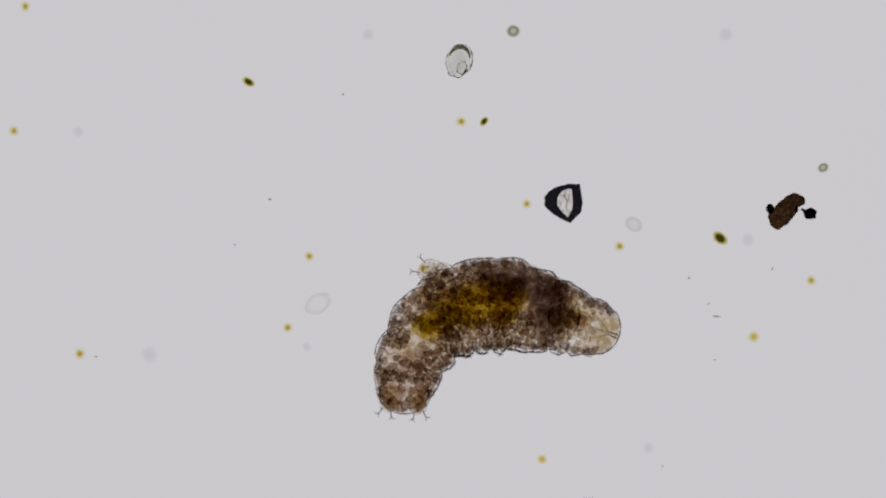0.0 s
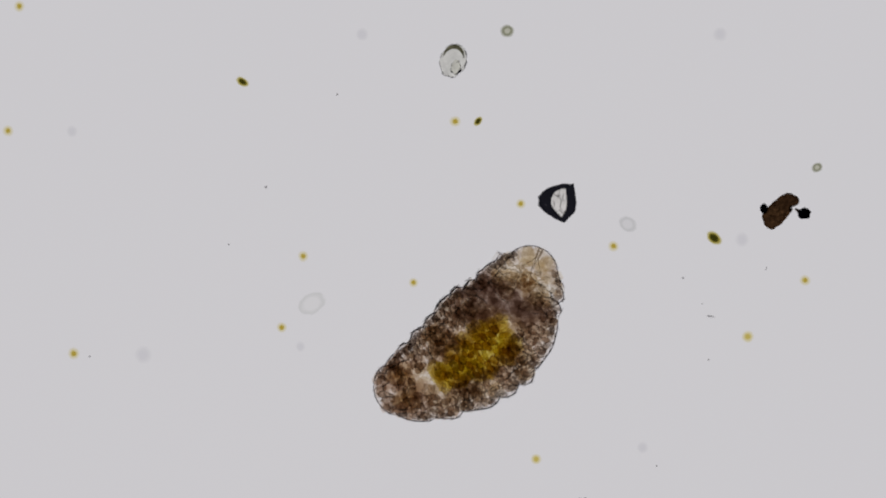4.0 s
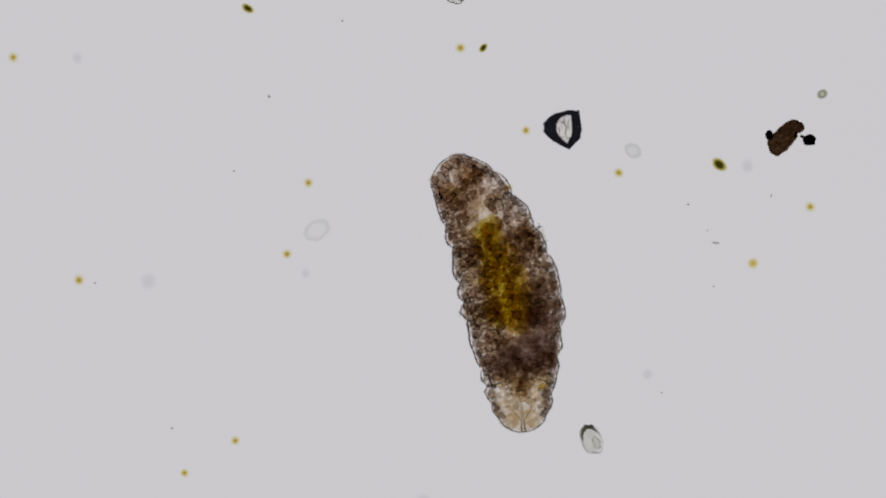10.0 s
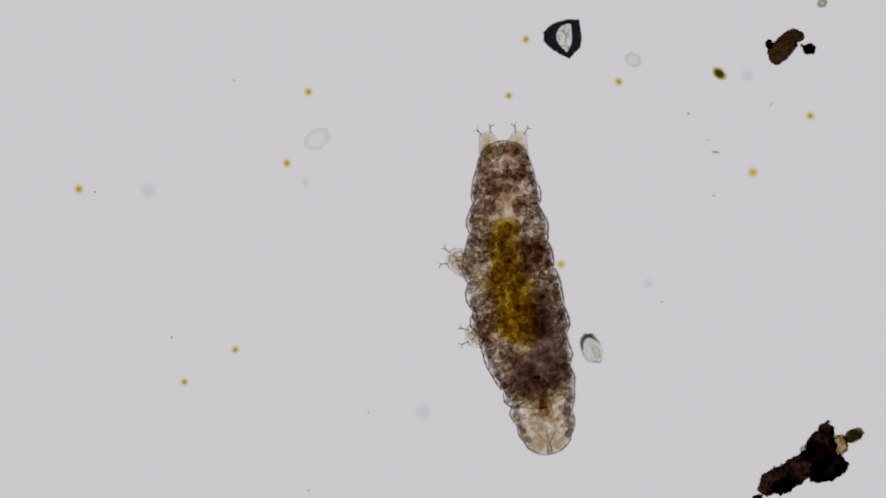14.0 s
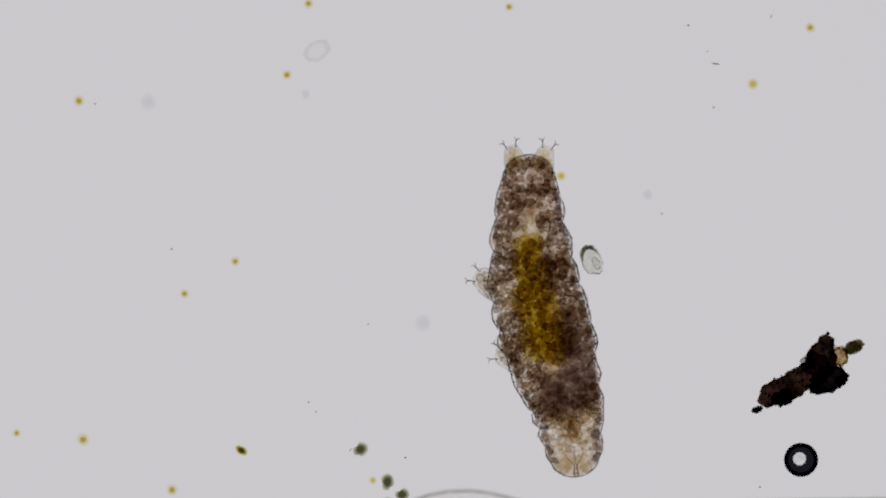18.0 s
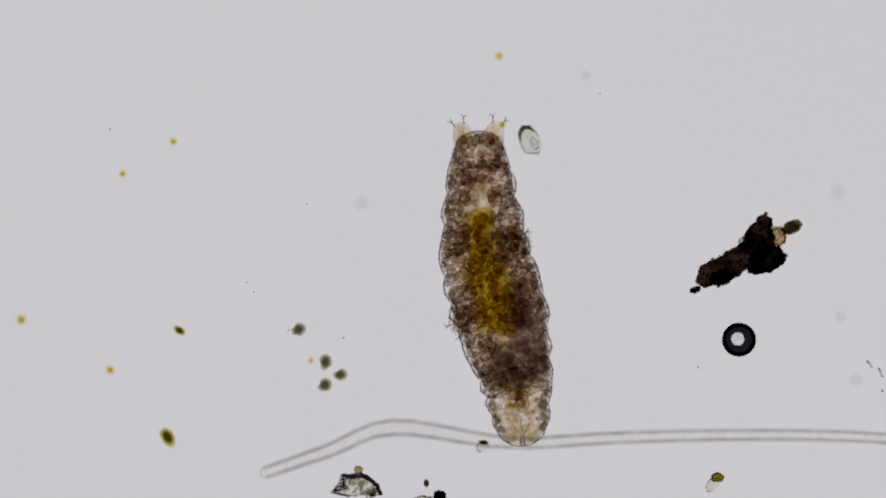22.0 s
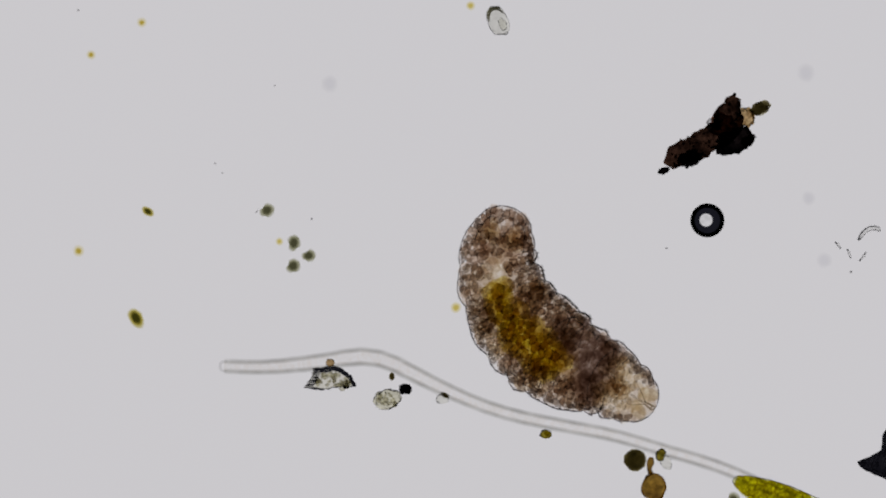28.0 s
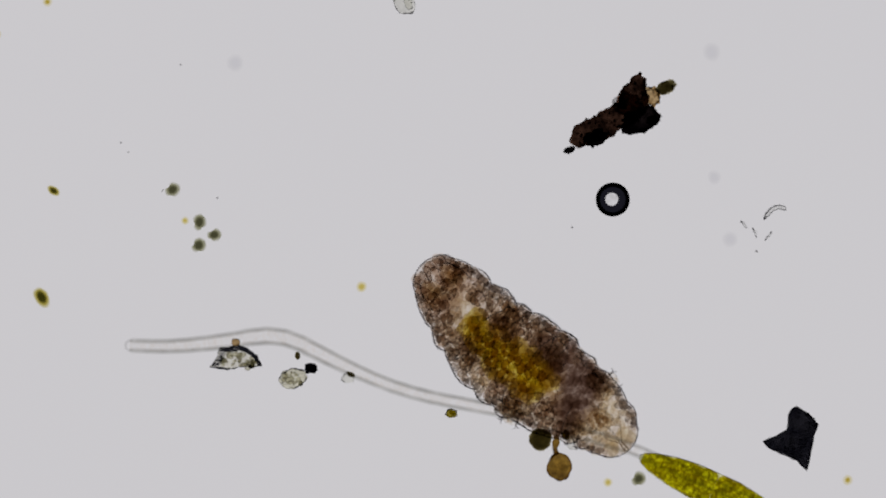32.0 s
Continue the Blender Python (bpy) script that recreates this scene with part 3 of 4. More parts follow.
    for s in (-1, 1):
        bm = bmesh.new()
        tube(bm, [(s * 1.5, 4, 4), (s * 6, -5, 5), (s * 12, -13, 5), (s * 17, -22, 5)], [0.6, 0.8, 0.7, 0.4])
        part("stylet", bm, M_TUBE, head, "fine curved stylet")
        bm = bmesh.new()
        blob(bm, (s * 16, -2, 0), (12, 20, 9), 0.2, 7 + s, 3, turn=s * -26)
        part("mouth_lobe", bm, M_PALE, head, "cream lobe beside the mouth")
    bm = bmesh.new()
    tube(bm, [(3.4 * math.cos(a), 17 + 3.0 * math.sin(a), 5) for a in [i * math.pi / 7 for i in range(14)]], [1.0] * 14, 6)
    part("mouth_ring", bm, M_TUBE, head, "dark round mouth ring")
    # legs
    legs = []
    for pair, f in enumerate((0.2, 0.42, 0.64, 0.95)):
        for s in (-1, 1):
            bm = bmesh.new()
            n, b = (46, 29) if pair < 3 else (42, 22)
            prof = [(-8, b, b * 0.8, 0), (n * 0.2, b * 0.95, b * 0.76, 0), (n * 0.5, b * 0.80, b * 0.64, 0), (n * 0.75, b * 0.66, b * 0.52, 0), (n * 0.92, b * 0.50, b * 0.38, 0), (n, b * 0.2, b * 0.2, 0)]
            loft(bm, prof, 26, 0.12, pair * 3 + s, 0.06, (False, True))
            claws = []
            leg = part("leg", bm, M_LEG, root, "short clear stubby leg with forked claws")
            for c, (x, y, r) in enumerate(((-0.42, 0.12, 12), (0.42, 0.15, 11), (0.0, 0.30, 11), (-0.30, 0.48, 9), (0.26, 0.52, 9), (0.0, 0.74, 7))):
                bm = bmesh.new()
                blob(bm, (x * b, n * y, c - 2), (r, r * 1.2, r * 0.6), 0.4, pair * 7 + s + c * 3, 3)
                part("leg_tissue", bm, M_CREAMCELL if pair < 3 else M_PALE, leg, "cream see-through cell of the leg")
            for c in (-1, 1):
                bm = bmesh.new()
                x = c * b * 0.34
                tube(bm, [(x, n * 0.84, 2), (x + c * 2, n + 1, 2), (x + c * 5, n + 6, 1), (x + c * 9, n + 8, 0), (x + c * 12, n + 6, 0)], [1.2, 1.0, 0.9, 0.8, 0.4], 6)
                tube(bm, [(x + c * 3, n + 3, 2), (x + c * 4, n + 9, 2), (x + c * 2, n + 13, 1)], [0.9, 0.8, 0.4], 6)
                claws.append(part("claw", bm, M_CLAW, leg, "thin forked claw"))
            legs.append((pair, s, f, leg, claws))
    return root, rings, flanks, legs


water_bear, RINGS, FLANKS, LEGS = make_water_bear()


# ---- the filament of a dead alga, in stiff lengths ----
THREADS, THREAD_LENGTH = 34, 1180.0


def make_filament():
    root = thing("algal_filament", here(784, 441), "long colourless empty filament with thin grey walls lying on the slide", "filament")
    pieces = []
    for i in range(THREADS):
        bm = bmesh.new()
        h = THREAD_LENGTH / THREADS * 0.5
        r = [float(np.interp(i + e, (0, 2, 7, 10, 13, 34), (8.6, 9.2, 12.4, 11, 9, 7.4))) for e in (-0.5, 0, 0.5, 1, 1.5)]
        loft(bm, [(h, r[1], r[1] * 0.7, 0), (0, r[2], r[2] * 0.7, 0), (-h, r[3], r[3] * 0.7, 0)], 20, 0.0, 0, 0.06, (False, False))
        pieces.append(part("filament_length", bm, M_SHEATH, root))
        for s in (-1, 1):
            bm = bmesh.new()
            for g in (5.2, 3.4, 1.7):
                tube(bm, [(s * r[q], h * (2 - q), 0) for q in range(1 if i == 0 else 0, 5)], [g - 0.6 * (i / THREADS)] * (4 if i == 0 else 5), 10)
            part("wall", bm, M_WALL, pieces[-1], "thin grey wall")
        if i == 0:
            bm = bmesh.new()
            tube(bm, [(-r[1], h - 6, 0), (-r[1] * 0.95, h + 2, 0), (-r[1] * 0.6, h + 6, 0), (0, h + 7, 0), (r[1] * 0.6, h + 6, 0), (r[1] * 0.95, h + 2, 0), (r[1], h - 6, 0)], [2.6] * 7, 10)
            part("end_wall", bm, M_ENDWALL, pieces[-1], "rounded closed end")
    return root, pieces


filament, THREAD_PIECES = make_filament()


# ---- small cells scattered on the slide ----
def cell_mesh(name, material, rx, ry, rough, seed):
    bm = bmesh.new()
    blob(bm, (0, 0, ry * 0.6), (rx, ry, ry * 0.6), rough, seed, 3, 1.2)
    return part(name, bm, material)


def scatter(name, material, rx, ry, label, category, group, spots, rough=0.15, seed=0):
    """Copies of one small cell, at (u, v, size, turn) each."""
    first = tagged(cell_mesh(name, material, rx, ry, rough, seed), label, category, group)
    for i, (u, v, size, turn) in enumerate(spots):
        ob = first if i == 0 else first.copy()
        if i:
            scene.collection.objects.link(ob)
        ob.matrix_basis = here(u, v, 0, turn)
        ob.scale = (size, size, size)
    return first


scatter("alga_cell", M_ORANGE, 10.5, 10.5, "tiny round orange-yellow algal cell on the slide", "algal cell", "orange cells", [
    (44, -464, 1, 0), (24, -244, 1, 40), (815, -261, 1, 80), (931, -115, 0.9, 10), (546, -22, 1, 20), (508, 104, 0.95, 60), (140, 150, 1.1, 0),
    (1095, -40, 1, 30), (1434, 20, 1, 70), (417, 434, 0.95, 15), (327, 491, 0.9, 55), (305, 838, 1.1, 0), (148, 749, 1.15, 20), (30, 738, 0.85, 0),
    (1832, 1280, 1.0, 0)])
scatter("alga_cell", M_YELLOW, 11.5, 11.5, "tiny round pale yellow algal cell on the slide", "algal cell", "yellow cells", [
    (1332, 120, 1, 0), (660, 821, 0.7, 0), (1408, 1284, 0.8, 0)], seed=3)
scatter("alga_cell", M_OLIVE, 14, 9.5, "small oval dark olive algal cell with a yellow edge", "algal cell", "olive cells", [
    (439, -331, 0.85, -30), (1273, -55, 1.15, -40), (855, -261, 0.7, 50), (428, 768, 0.9, -35), (407, 957, 1.4, -60)], 0.3, 5)
scatter("alga_cell", M_GREY, 13, 11, "small lumpy grey-green algal cell", "algal cell", "grey-green cells", [
    (638, 766, 1.05, 30), (685, 824, 1.05, 80), (712, 846, 0.95, 10), (684, 864, 1.05, 50), (1462, 1277, 1.05, 45)], 0.5, 9)
scatter("alga_cell", M_GREYPALE, 13, 12, "small pale grey-green algal cell with a darker edge", "algal cell", "grey-green cells", [
    (907, -420, 1, 0), (1455, -179, 0.8, 30)], 0.2, 10)
scatter("faint_cell", M_FAINT, 14, 14, "faint colourless rounded cell hardly seen against the light", "clear cell", "faint cells", [
    (650, -414, 0.9, 0), (137, -242, 0.8, 0), (1322, -51, 1, 0), (263, 153, 1.2, 0), (1146, 317, 0.8, 0), (541, 138, 0.7, 0), (1596, 745, 1, 0),
    (1624, 855, 1.1, 0), (1591, 524, 1.3, 0), (1283, -414, 1, 0), (749, 543, 1.2, 0)], 0.2, 12)
# an out-of-focus cell, drawn as a faint lens with a blurred ring
scatter("empty_cell", M_GHOST, 27, 19, "large faint oval out-of-focus cell, its soft ring put into the colour", "clear cell", "empty cells", [
    (561, 61, 1, 25)], 0.1, 15)
scatter("dim_cell", M_DIM, 18, 14, "dim grey oval cell on the slide", "clear cell", "faint cells", [(1120, -80, 1, -30)], 0.15, 16)
scatter("dust_speck", M_SPECK, 2.4, 1.8, "minute dark speck of dust on the glass", "dust", "specks", [
    (606, -309, 0.8, 0), (414, -43, 0.7, 20), (168, 155, 0.8, 0), (1263, 161, 0.8, 0), (1171, 349, 0.7, 0), (304, 412, 1, 0), (546, 683, 0.8, 0),
    (717, 781, 0.9, 0), (559, 700, 0.7, 0), (1345, 690, 0.8, 0), (1345, 833, 0.9, 0), (1671, 875, 1.1, 0), (1218, 16, 0.9, 0), (652, 545, 0.7, 0)], 0.4, 17)
scatter("dust_fibre", M_SPECK, 7, 1.8, "minute dark dash of dust on the glass", "dust", "specks", [
    (1266, 84, 1, -8), (1365, 0, 0.5, 60), (1252, 62, 0.4, 30), (620, 768, 0.5, 50)], 0.3, 18)
stray_cell = scatter("alga_cell", M_ORANGE, 11.5, 11.5, "tiny round orange-yellow algal cell beside the animal", "algal cell", "orange cells", [(748, 0, 0.8, 0)], seed=8)
pushed_cell = scatter("alga_cell", M_YELLOW, 11.5, 11.5, "tiny round pale yellow algal cell beside the animal", "algal cell", "yellow cells", [(958, 337, 0.9, 0)], seed=6)
carried_cell = scatter("alga_cell", M_YELLOW, 11.5, 11.5, "tiny round pale yellow algal cell swept along by the animal", "algal cell", "yellow cells", [(998, 404, 0.8, 0)], seed=7)
dropped_cell = scatter("alga_cell", M_YELLOW, 11.5, 11.5, "tiny round pale yellow algal cell that the animal crawls over", "algal cell", "yellow cells", [(1008, 880, 0.9, 0)], seed=9)
drifter = scatter("drifting_speck", M_SPECK, 2.4, 2.0, "minute dark speck drifting in the water", "dust", "specks", [(476, -123, 1, 0)], 0.4, 21)


# ---- mineral grains ----
def make_grain(name, m, radii, top, shift, height, turn, material, label):
    root = thing(name, m, label, "mineral grain")
    bm = bmesh.new()
    frustum(bm, radii, top, shift, height, turn, (0, 50, 76, 126, 163, 188, 212, 254, 288, 332), 4, 0.06)
    part("crystal", bm, material, root, smooth=False)
    return root


sand = make_grain("sand_grain", here(996, -117), (34, 44, 35, 32, 36, 35, 29, 29, 37, 35), (0.40, 0.72), (2, 0), 44, 0, M_SAND, "black-rimmed glassy quartz grain with a clear cracked window")


for points in (((4, 24), (0, 12), (6, 3), (3, -8), (9, -16)), ((-7, 14), (0, 10), (4, 13)), ((-9, -12), (-2, -16), (2, -13), (8, -19), (12, -15)), ((-4, -22), (1, -20), (4, -24)), ((10, 16), (8, 8), (11, 0)), ((-10, 4), (-6, -3), (-8, -9))):
    bm = bmesh.new()
    tube(bm, [(x, y, 45.5) for x, y in points], [0.5] + [0.9] * (len(points) - 2) + [0.5], 6)
    part("crack", bm, M_SPECK, sand, "fine dark crack in the window")


def make_spar(u, v, turn, rx, ry, label):
    root = thing("spar_grain", here(u, v, 0, turn), label, "mineral grain", "spar grains")
    bm = bmesh.new()
    blob(bm, (0, 0, 16), (rx, ry, 17), 0.16, 31 + int(rx), 4, 1.6)
    part("crystal", bm, M_SPAR, root)
    bm = bmesh.new()
    blob(bm, (rx * 0.3, -ry * 0.35, 14), (rx * 0.35, ry * 0.4, 6), 0.3, 8 + int(rx), 3, 1.6)
    part("inclusion", bm, M_SPAR, root, "clear lump within the grain")
    # dark refracting edge on one side, put in as an absorbing arc
    bm = bmesh.new()
    arc = [(0.82 * rx * math.cos(radians(a)), 0.82 * ry * math.sin(radians(a)), 26) for a in range(20, 171, 15)]
    tube(bm, arc, [0.8 + 3.2 * math.sin(math.pi * i / (len(arc) - 1)) for i in range(len(arc))], 10)
    part("dark_rim", bm, M_RIM, root, "olive-grey arc drawn in for the dark refracting edge")
    return root


make_spar(811, -368, -12, 23, 30, "pale rounded translucent spar grain with a dark rim")
make_spar(1046, 431, 24, 18, 28, "pale oblong translucent spar grain with a dark rim")

# air bubble
bubble = thing("air_bubble", here(1416, 784), "round air bubble with a thick black ring and bright middle", "bubble")
bm = bmesh.new()
bmesh.ops.create_uvsphere(bm, u_segments=64, v_segments=40, radius=30 * U, matrix=Matrix.Translation((0, 0, 30 * U)))
part("surface", bm, M_AIR, bubble)


# ---- detritus ----
def roughen(bm, amount, freq):
    """Pushes every point in or out by uneven amounts."""
    bm.normal_update()
    for v in bm.verts:
        q = v.co / U
        g = noise.noise(q * 0.011 * freq) + 0.5 * noise.noise(q * 0.03 * freq)
        v.co += v.normal * (amount * 30 * U * g)


def make_fragment():
    root = thing("humus_fragment", here(1388, -103), "dark red-brown oblong plant fragment with a black tip", "plant fragment")
    bm = bmesh.new()
    line = [(-24, -26, 3), (-20, -23, 12), (-15, -17, 16), (-8, -10, 17), (2, 1, 16), (11, 11, 15), (18, 15, 13.5), (24, 14, 11), (28, 10, 8), (30, 7, 2)]
    dense = [tuple(p[c] + (q[c] - p[c]) * k / 4 for c in range(3)) for p, q in zip(line, line[1:]) for k in range(4)]
    tube(bm, [(x, y, 12) for x, y, r in dense], [r * 1.14 for x, y, r in dense], 28)
    roughen(bm, 0.09, 4.0)
    part("body", bm, M_BROWN, root, "red-brown oblong flake")
    bm = bmesh.new()
    blob(bm, (-27, 3, 10), (7, 9, 9), 0.4, 6, 2, 2.0)
    part("hook", bm, M_SOOT, root)
    return root


make_fragment()
chip = thing("black_chip", here(1432, -98), "small black angular chip beside the brown fragment", "debris")
bm = bmesh.new()
blob(bm, (0, 0, 9), (12, 10, 9), 0.35, 12, 2, 1.4)
part("chip_body", bm, M_SOOT, chip)
bm = bmesh.new()
tube(bm, [(-8, 3, 9), (-16, 8, 9)], [3, 2])
part("stalk", bm, M_UMBER, chip)


def make_clump():
    rng = random.Random(5)
    root = thing("detritus_clump", here(1430, 630), "ragged dark brown and black clump of detritus with a green tip", "detritus")
    line = [(-80, -48, 13), (-68, -38, 18), (-54, -30, 20), (-40, -28, 20), (-26, -20, 19), (-12, -14, 20), (4, -6, 22), (18, 2, 22), (22, 18, 22), (22, 34, 19), (30, 48, 14), (32, 60, 10)]
    bm = bmesh.new()
    dense = []
    for p, q in zip(line, line[1:]):
        dense += [tuple(p[c] + (q[c] - p[c]) * k / 5 for c in range(3)) for k in range(5)]
    dense = [(-90, -52, 2), *dense, line[-1], (33, 67, 2)]
    tube(bm, [(x, y, 13) for x, y, r in dense], [r * 1.12 for x, y, r in dense], 40)
    roughen(bm, 0.26, 4.0)
    part("crust", bm, M_UMBER, root, "ragged dark brown crust")
    for x, y, r, q, mat, name, lab in ((34, -14, 31, 19, M_CHAR, "black_lobe", "blue-black rounded lobe"), (-44, -44, 18, 13, M_CHAR, "black_lobe", "black rounded lobe"),
                                       (14, 14, 18, 20, M_RUST, "brown_core", "red-brown core"), (54, 28, 14, 15, M_TAN, "tan_lobe", "tan translucent lobe"),
                                       (80, 44, 16, 10, M_OLIVEBALL, "green_tip", "dark green tip"), (-90, -66, 9, 5, M_CHAR, "crumb", "grey hooked crumb"),
                                       (-6, 20, 7, 6, M_SPECK, "crumb", "grey crumb"), (58, -14, 10, 8, M_UMBER, "knob", "brown knob")):
        bm = bmesh.new()
        blob(bm, (x, y, q * 0.6), (r * 1.1, q * 1.1, q * 0.6), 0.4, rng.randint(0, 999), 4, 2.4, turn=20)
        part(name, bm, mat, root, lab)
    bm = bmesh.new()
    for i in range(80):
        x, y, r = line[rng.randrange(len(line))]
        g = rng.uniform(0, 2 * math.pi)
        d = r * rng.uniform(0.85, 1.12)
        q = rng.uniform(1.5, 4.0)
        blob(bm, (x + d * math.cos(g), y + d * math.sin(g), 10 + rng.uniform(-5, 5)), (q, q * rng.uniform(0.5, 1), q * 0.7), 0.5, i, 1, 2.0, turn=rng.uniform(0, 180))
    tagged(part("crumb_layer", bm, M_UMBER, root), "dark brown crumbs", kind="stuff")
    return root


make_clump()

# black flake with three points
flake = thing("black_flake", here(1740, 1208), "opaque black angular flake with three pointed corners", "debris")
bm = bmesh.new()
frustum(bm, (35, 49, 52, 58, 55, 45, 31, 24, 36, 59, 52, 42, 34, 38, 49, 61, 45, 33), (0.97, 0.97), (0, 0), 12, 0,
        (13, 33, 62, 88, 97, 107, 117, 132, 170, 183, 196, 211, 242, 273, 282, 290, 305, 335), 4, 0.05)
part("flake_body", bm, M_SOOT, flake, smooth=False)


def make_desmid():
    root = thing("crescent_alga", here(1469.5, 1231, 0, -24), "bright yellow-green spindle-shaped alga with two granular halves", "alga")
    bm = bmesh.new()
    prof = [(x, w, w * 0.7, 24) for x, w in ((0, 4), (6, 10), (25, 18), (60, 26), (100, 30.5), (140, 31.5), (180, 30), (220, 25), (255, 17), (275, 9), (282, 4))]
    loft(bm, [(-y, w, h, z) for y, w, h, z in prof][::-1], 30, 0.06, 2.0, 0.05)
    part("cell_wall", bm, M_LEAFWALL, root)
    for a, b in ((5, 141), (142.5, 277)):
        bm = bmesh.new()
        ys = np.linspace(a, b, 25)
        prof = []
        for y in ys:
            w = float(np.interp(y, [p[0] for p in prof_pairs()], [p[1] for p in prof_pairs()])) * 0.92
            w *= 0.7 + 0.3 * math.sqrt(1 - (1 - min(1.0, abs(y - 141.7) / 12)) ** 2)
            prof.append((-float(y), w, w * 0.6, 24))
        loft(bm, prof[::-1], 26, 0.15, a * 0.1, 0.08)
        part("chloroplast", bm, M_LEAF, root, "granular yellow-green half")
    for ch in root.children:
        ch.rotation_euler.z = radians(90)
    return root


def prof_pairs():
    return ((0, 4), (6, 10), (25, 18), (60, 26), (100, 30.5), (140, 31.5), (180, 30), (220, 25), (255, 17), (275, 9), (282, 4))


desmid = make_desmid()


# ---- grains that hang on the filament ----
def make_mica():
    rng = random.Random(8)
    root = thing("mica_grain", here(750, 1064), "dark-edged glassy four-sided grain beside the filament", "mineral grain")
    bm = bmesh.new()
    frustum(bm, (48, 37, 27, 24, 34, 37, 48, 26, 23), (0.74, 0.70), (4, -3), 22, 0, (-18, 8, 40, 80, 150, 183, 200, 235, 318), 5, 0.16)
    part("crystal", bm, M_MICA, root, smooth=False)
    bm = bmesh.new()
    for i in range(38):
        x = 34 - 60 * rng.random() ** 1.6
        r = rng.uniform(2.5, 6)
        blob(bm, (x, rng.uniform(-16, 11 - 0.2 * abs(x)), 23), (r, r * rng.uniform(0.6, 1.0), 3), 0.5, i, 2, turn=rng.uniform(0, 180))
    tagged(part("crumb_layer", bm, M_GRIT, root), "olive-grey crumbs", kind="stuff")
    bm = bmesh.new()
    blob(bm, (0, 28, 9), (8, 7, 7), 0.2, 3, 2)
    part("bead", bm, M_TAN, root, "round tan bead")
    return root


def make_pebble():
    rng = random.Random(9)
    root = thing("spar_pebble", here(855, 1094), "pale rough spar grain with a black round cell attached", "mineral grain")
    bm = bmesh.new()
    blob(bm, (-4, -6, 11), (25, 16, 11), 0.34, 77, 4, 1.5, turn=14)
    part("crystal", bm, M_PEBBLE, root)
    bm = bmesh.new()
    for i in range(16):
        r = rng.uniform(2.5, 6)
        blob(bm, (rng.uniform(-22, 14), rng.uniform(-16, 6), 18), (r, r * rng.uniform(0.6, 1.0), 3), 0.5, i + 40, 2, turn=rng.uniform(0, 180))
    tagged(part("crumb_layer", bm, M_GRIT, root), "olive-grey crumbs", kind="stuff")
    bm = bmesh.new()
    blob(bm, (28, 12, 10), (11, 9, 8), 0.45, 5, 3)
    part("black_cell", bm, M_SOOT, root, "round black cell")
    bm = bmesh.new()
    blob(bm, (4, 34, 6), (5, 7, 4), 0.4, 15, 2)
    part("crumb", bm, M_OLIVEBALL, root)
    return root


def make_cysts():
    root = thing("olive_cyst", here(1288, 1210), "dark olive round cyst beside the filament", "cyst")
    bm = bmesh.new()
    blob(bm, (0, 0, 16), (20, 19, 16), 0.16, 1, 4, 2.2)
    part("cyst_body", bm, M_OLIVEBALL, root)
    return root


def make_amber_cyst():
    root = thing("amber_cyst", here(1326, 1256), "amber oval cyst with a dark wall on a short stalk", "cyst")
    bm = bmesh.new()
    blob(bm, (0, 0, 17), (22, 25, 17), 0.15, 2, 3)
    part("cyst_body", bm, M_AMBER, root)
    bm = bmesh.new()
    tube(bm, [(-5, 22, 14), (-8, 32, 12), (-6, 42, 11), (-4, 52, 10)], [5, 4, 7, 4])
    part("stalk", bm, M_AMBER, root, "curved brown stalk")
    return root


mica, pebble, cysts, amber = make_mica(), make_pebble(), make_cysts(), make_amber_cyst()
bud = thing("green_bud", here(949, 1100), "small pale green bud stuck to the filament", "algal cell")
bm = bmesh.new()
blob(bm, (0, 0, 7), (12, 9, 7), 0.3, 4, 2)
part("bud_body", bm, M_SPAR, bud)
bm = bmesh.new()
blob(bm, (4, 7, 10), (9, 4, 4), 0.3, 14, 2, turn=-30)
part("cap", bm, M_OLIVEBALL, bud, "dark olive cap")
green = thing("green_cell", here(1131, 1162), "small dark green oval cell below the filament", "algal cell")
bm = bmesh.new()
blob(bm, (0, 0, 7), (11, 8, 7), 0.3, 24, 2)
part("cell_body", bm, M_GREEN, green)
bm = bmesh.new()
blob(bm, (2, 1, 10), (6, 4, 5), 0.3, 25, 2)
part("chloroplast", bm, M_LEAF, green)
crystal_cell = thing("pale_green_cell", here(1374, 1035), "pale green lumpy cell on the slide", "algal cell")
bm = bmesh.new()
blob(bm, (-4, -6, 8), (14, 10, 8), 0.3, 44, 2, turn=40)
part("cell_body", bm, M_SPAR, crystal_cell)
bm = bmesh.new()
blob(bm, (5, 7, 8), (12, 9, 7), 0.3, 45, 2)
part("chloroplast", bm, M_GREEN, crystal_cell)

# glass splinters
def splinter(u, v, points, thick, label):
    """A thin curved sliver of glass through points on the slide."""
    root = thing("glass_splinter", here(u, v), label, "splinter", "splinters")
    bm = bmesh.new()
    tube(bm, [(x, y, thick) for x, y in points], [thick * (0.5 if i in (0, len(points) - 1) else 1.0) for i in range(len(points))], 12)
    part("crystal", bm, M_SLIVER, root)


splinter(1701, 807, ((-17, -12), (-11, -3), (-4, 5), (4, 9), (12, 10), (19, 8), (21, 4)), 4.0, "thin colourless curved splinter with dark edges")
splinter(1648, 828, ((-5, 6), (0, 2), (5, -6)), 2.2, "minute colourless splinter with dark edges")
splinter(1668, 842, ((-4, 8), (0, 1), (3, -9)), 2.0, "minute colourless splinter with dark edges")
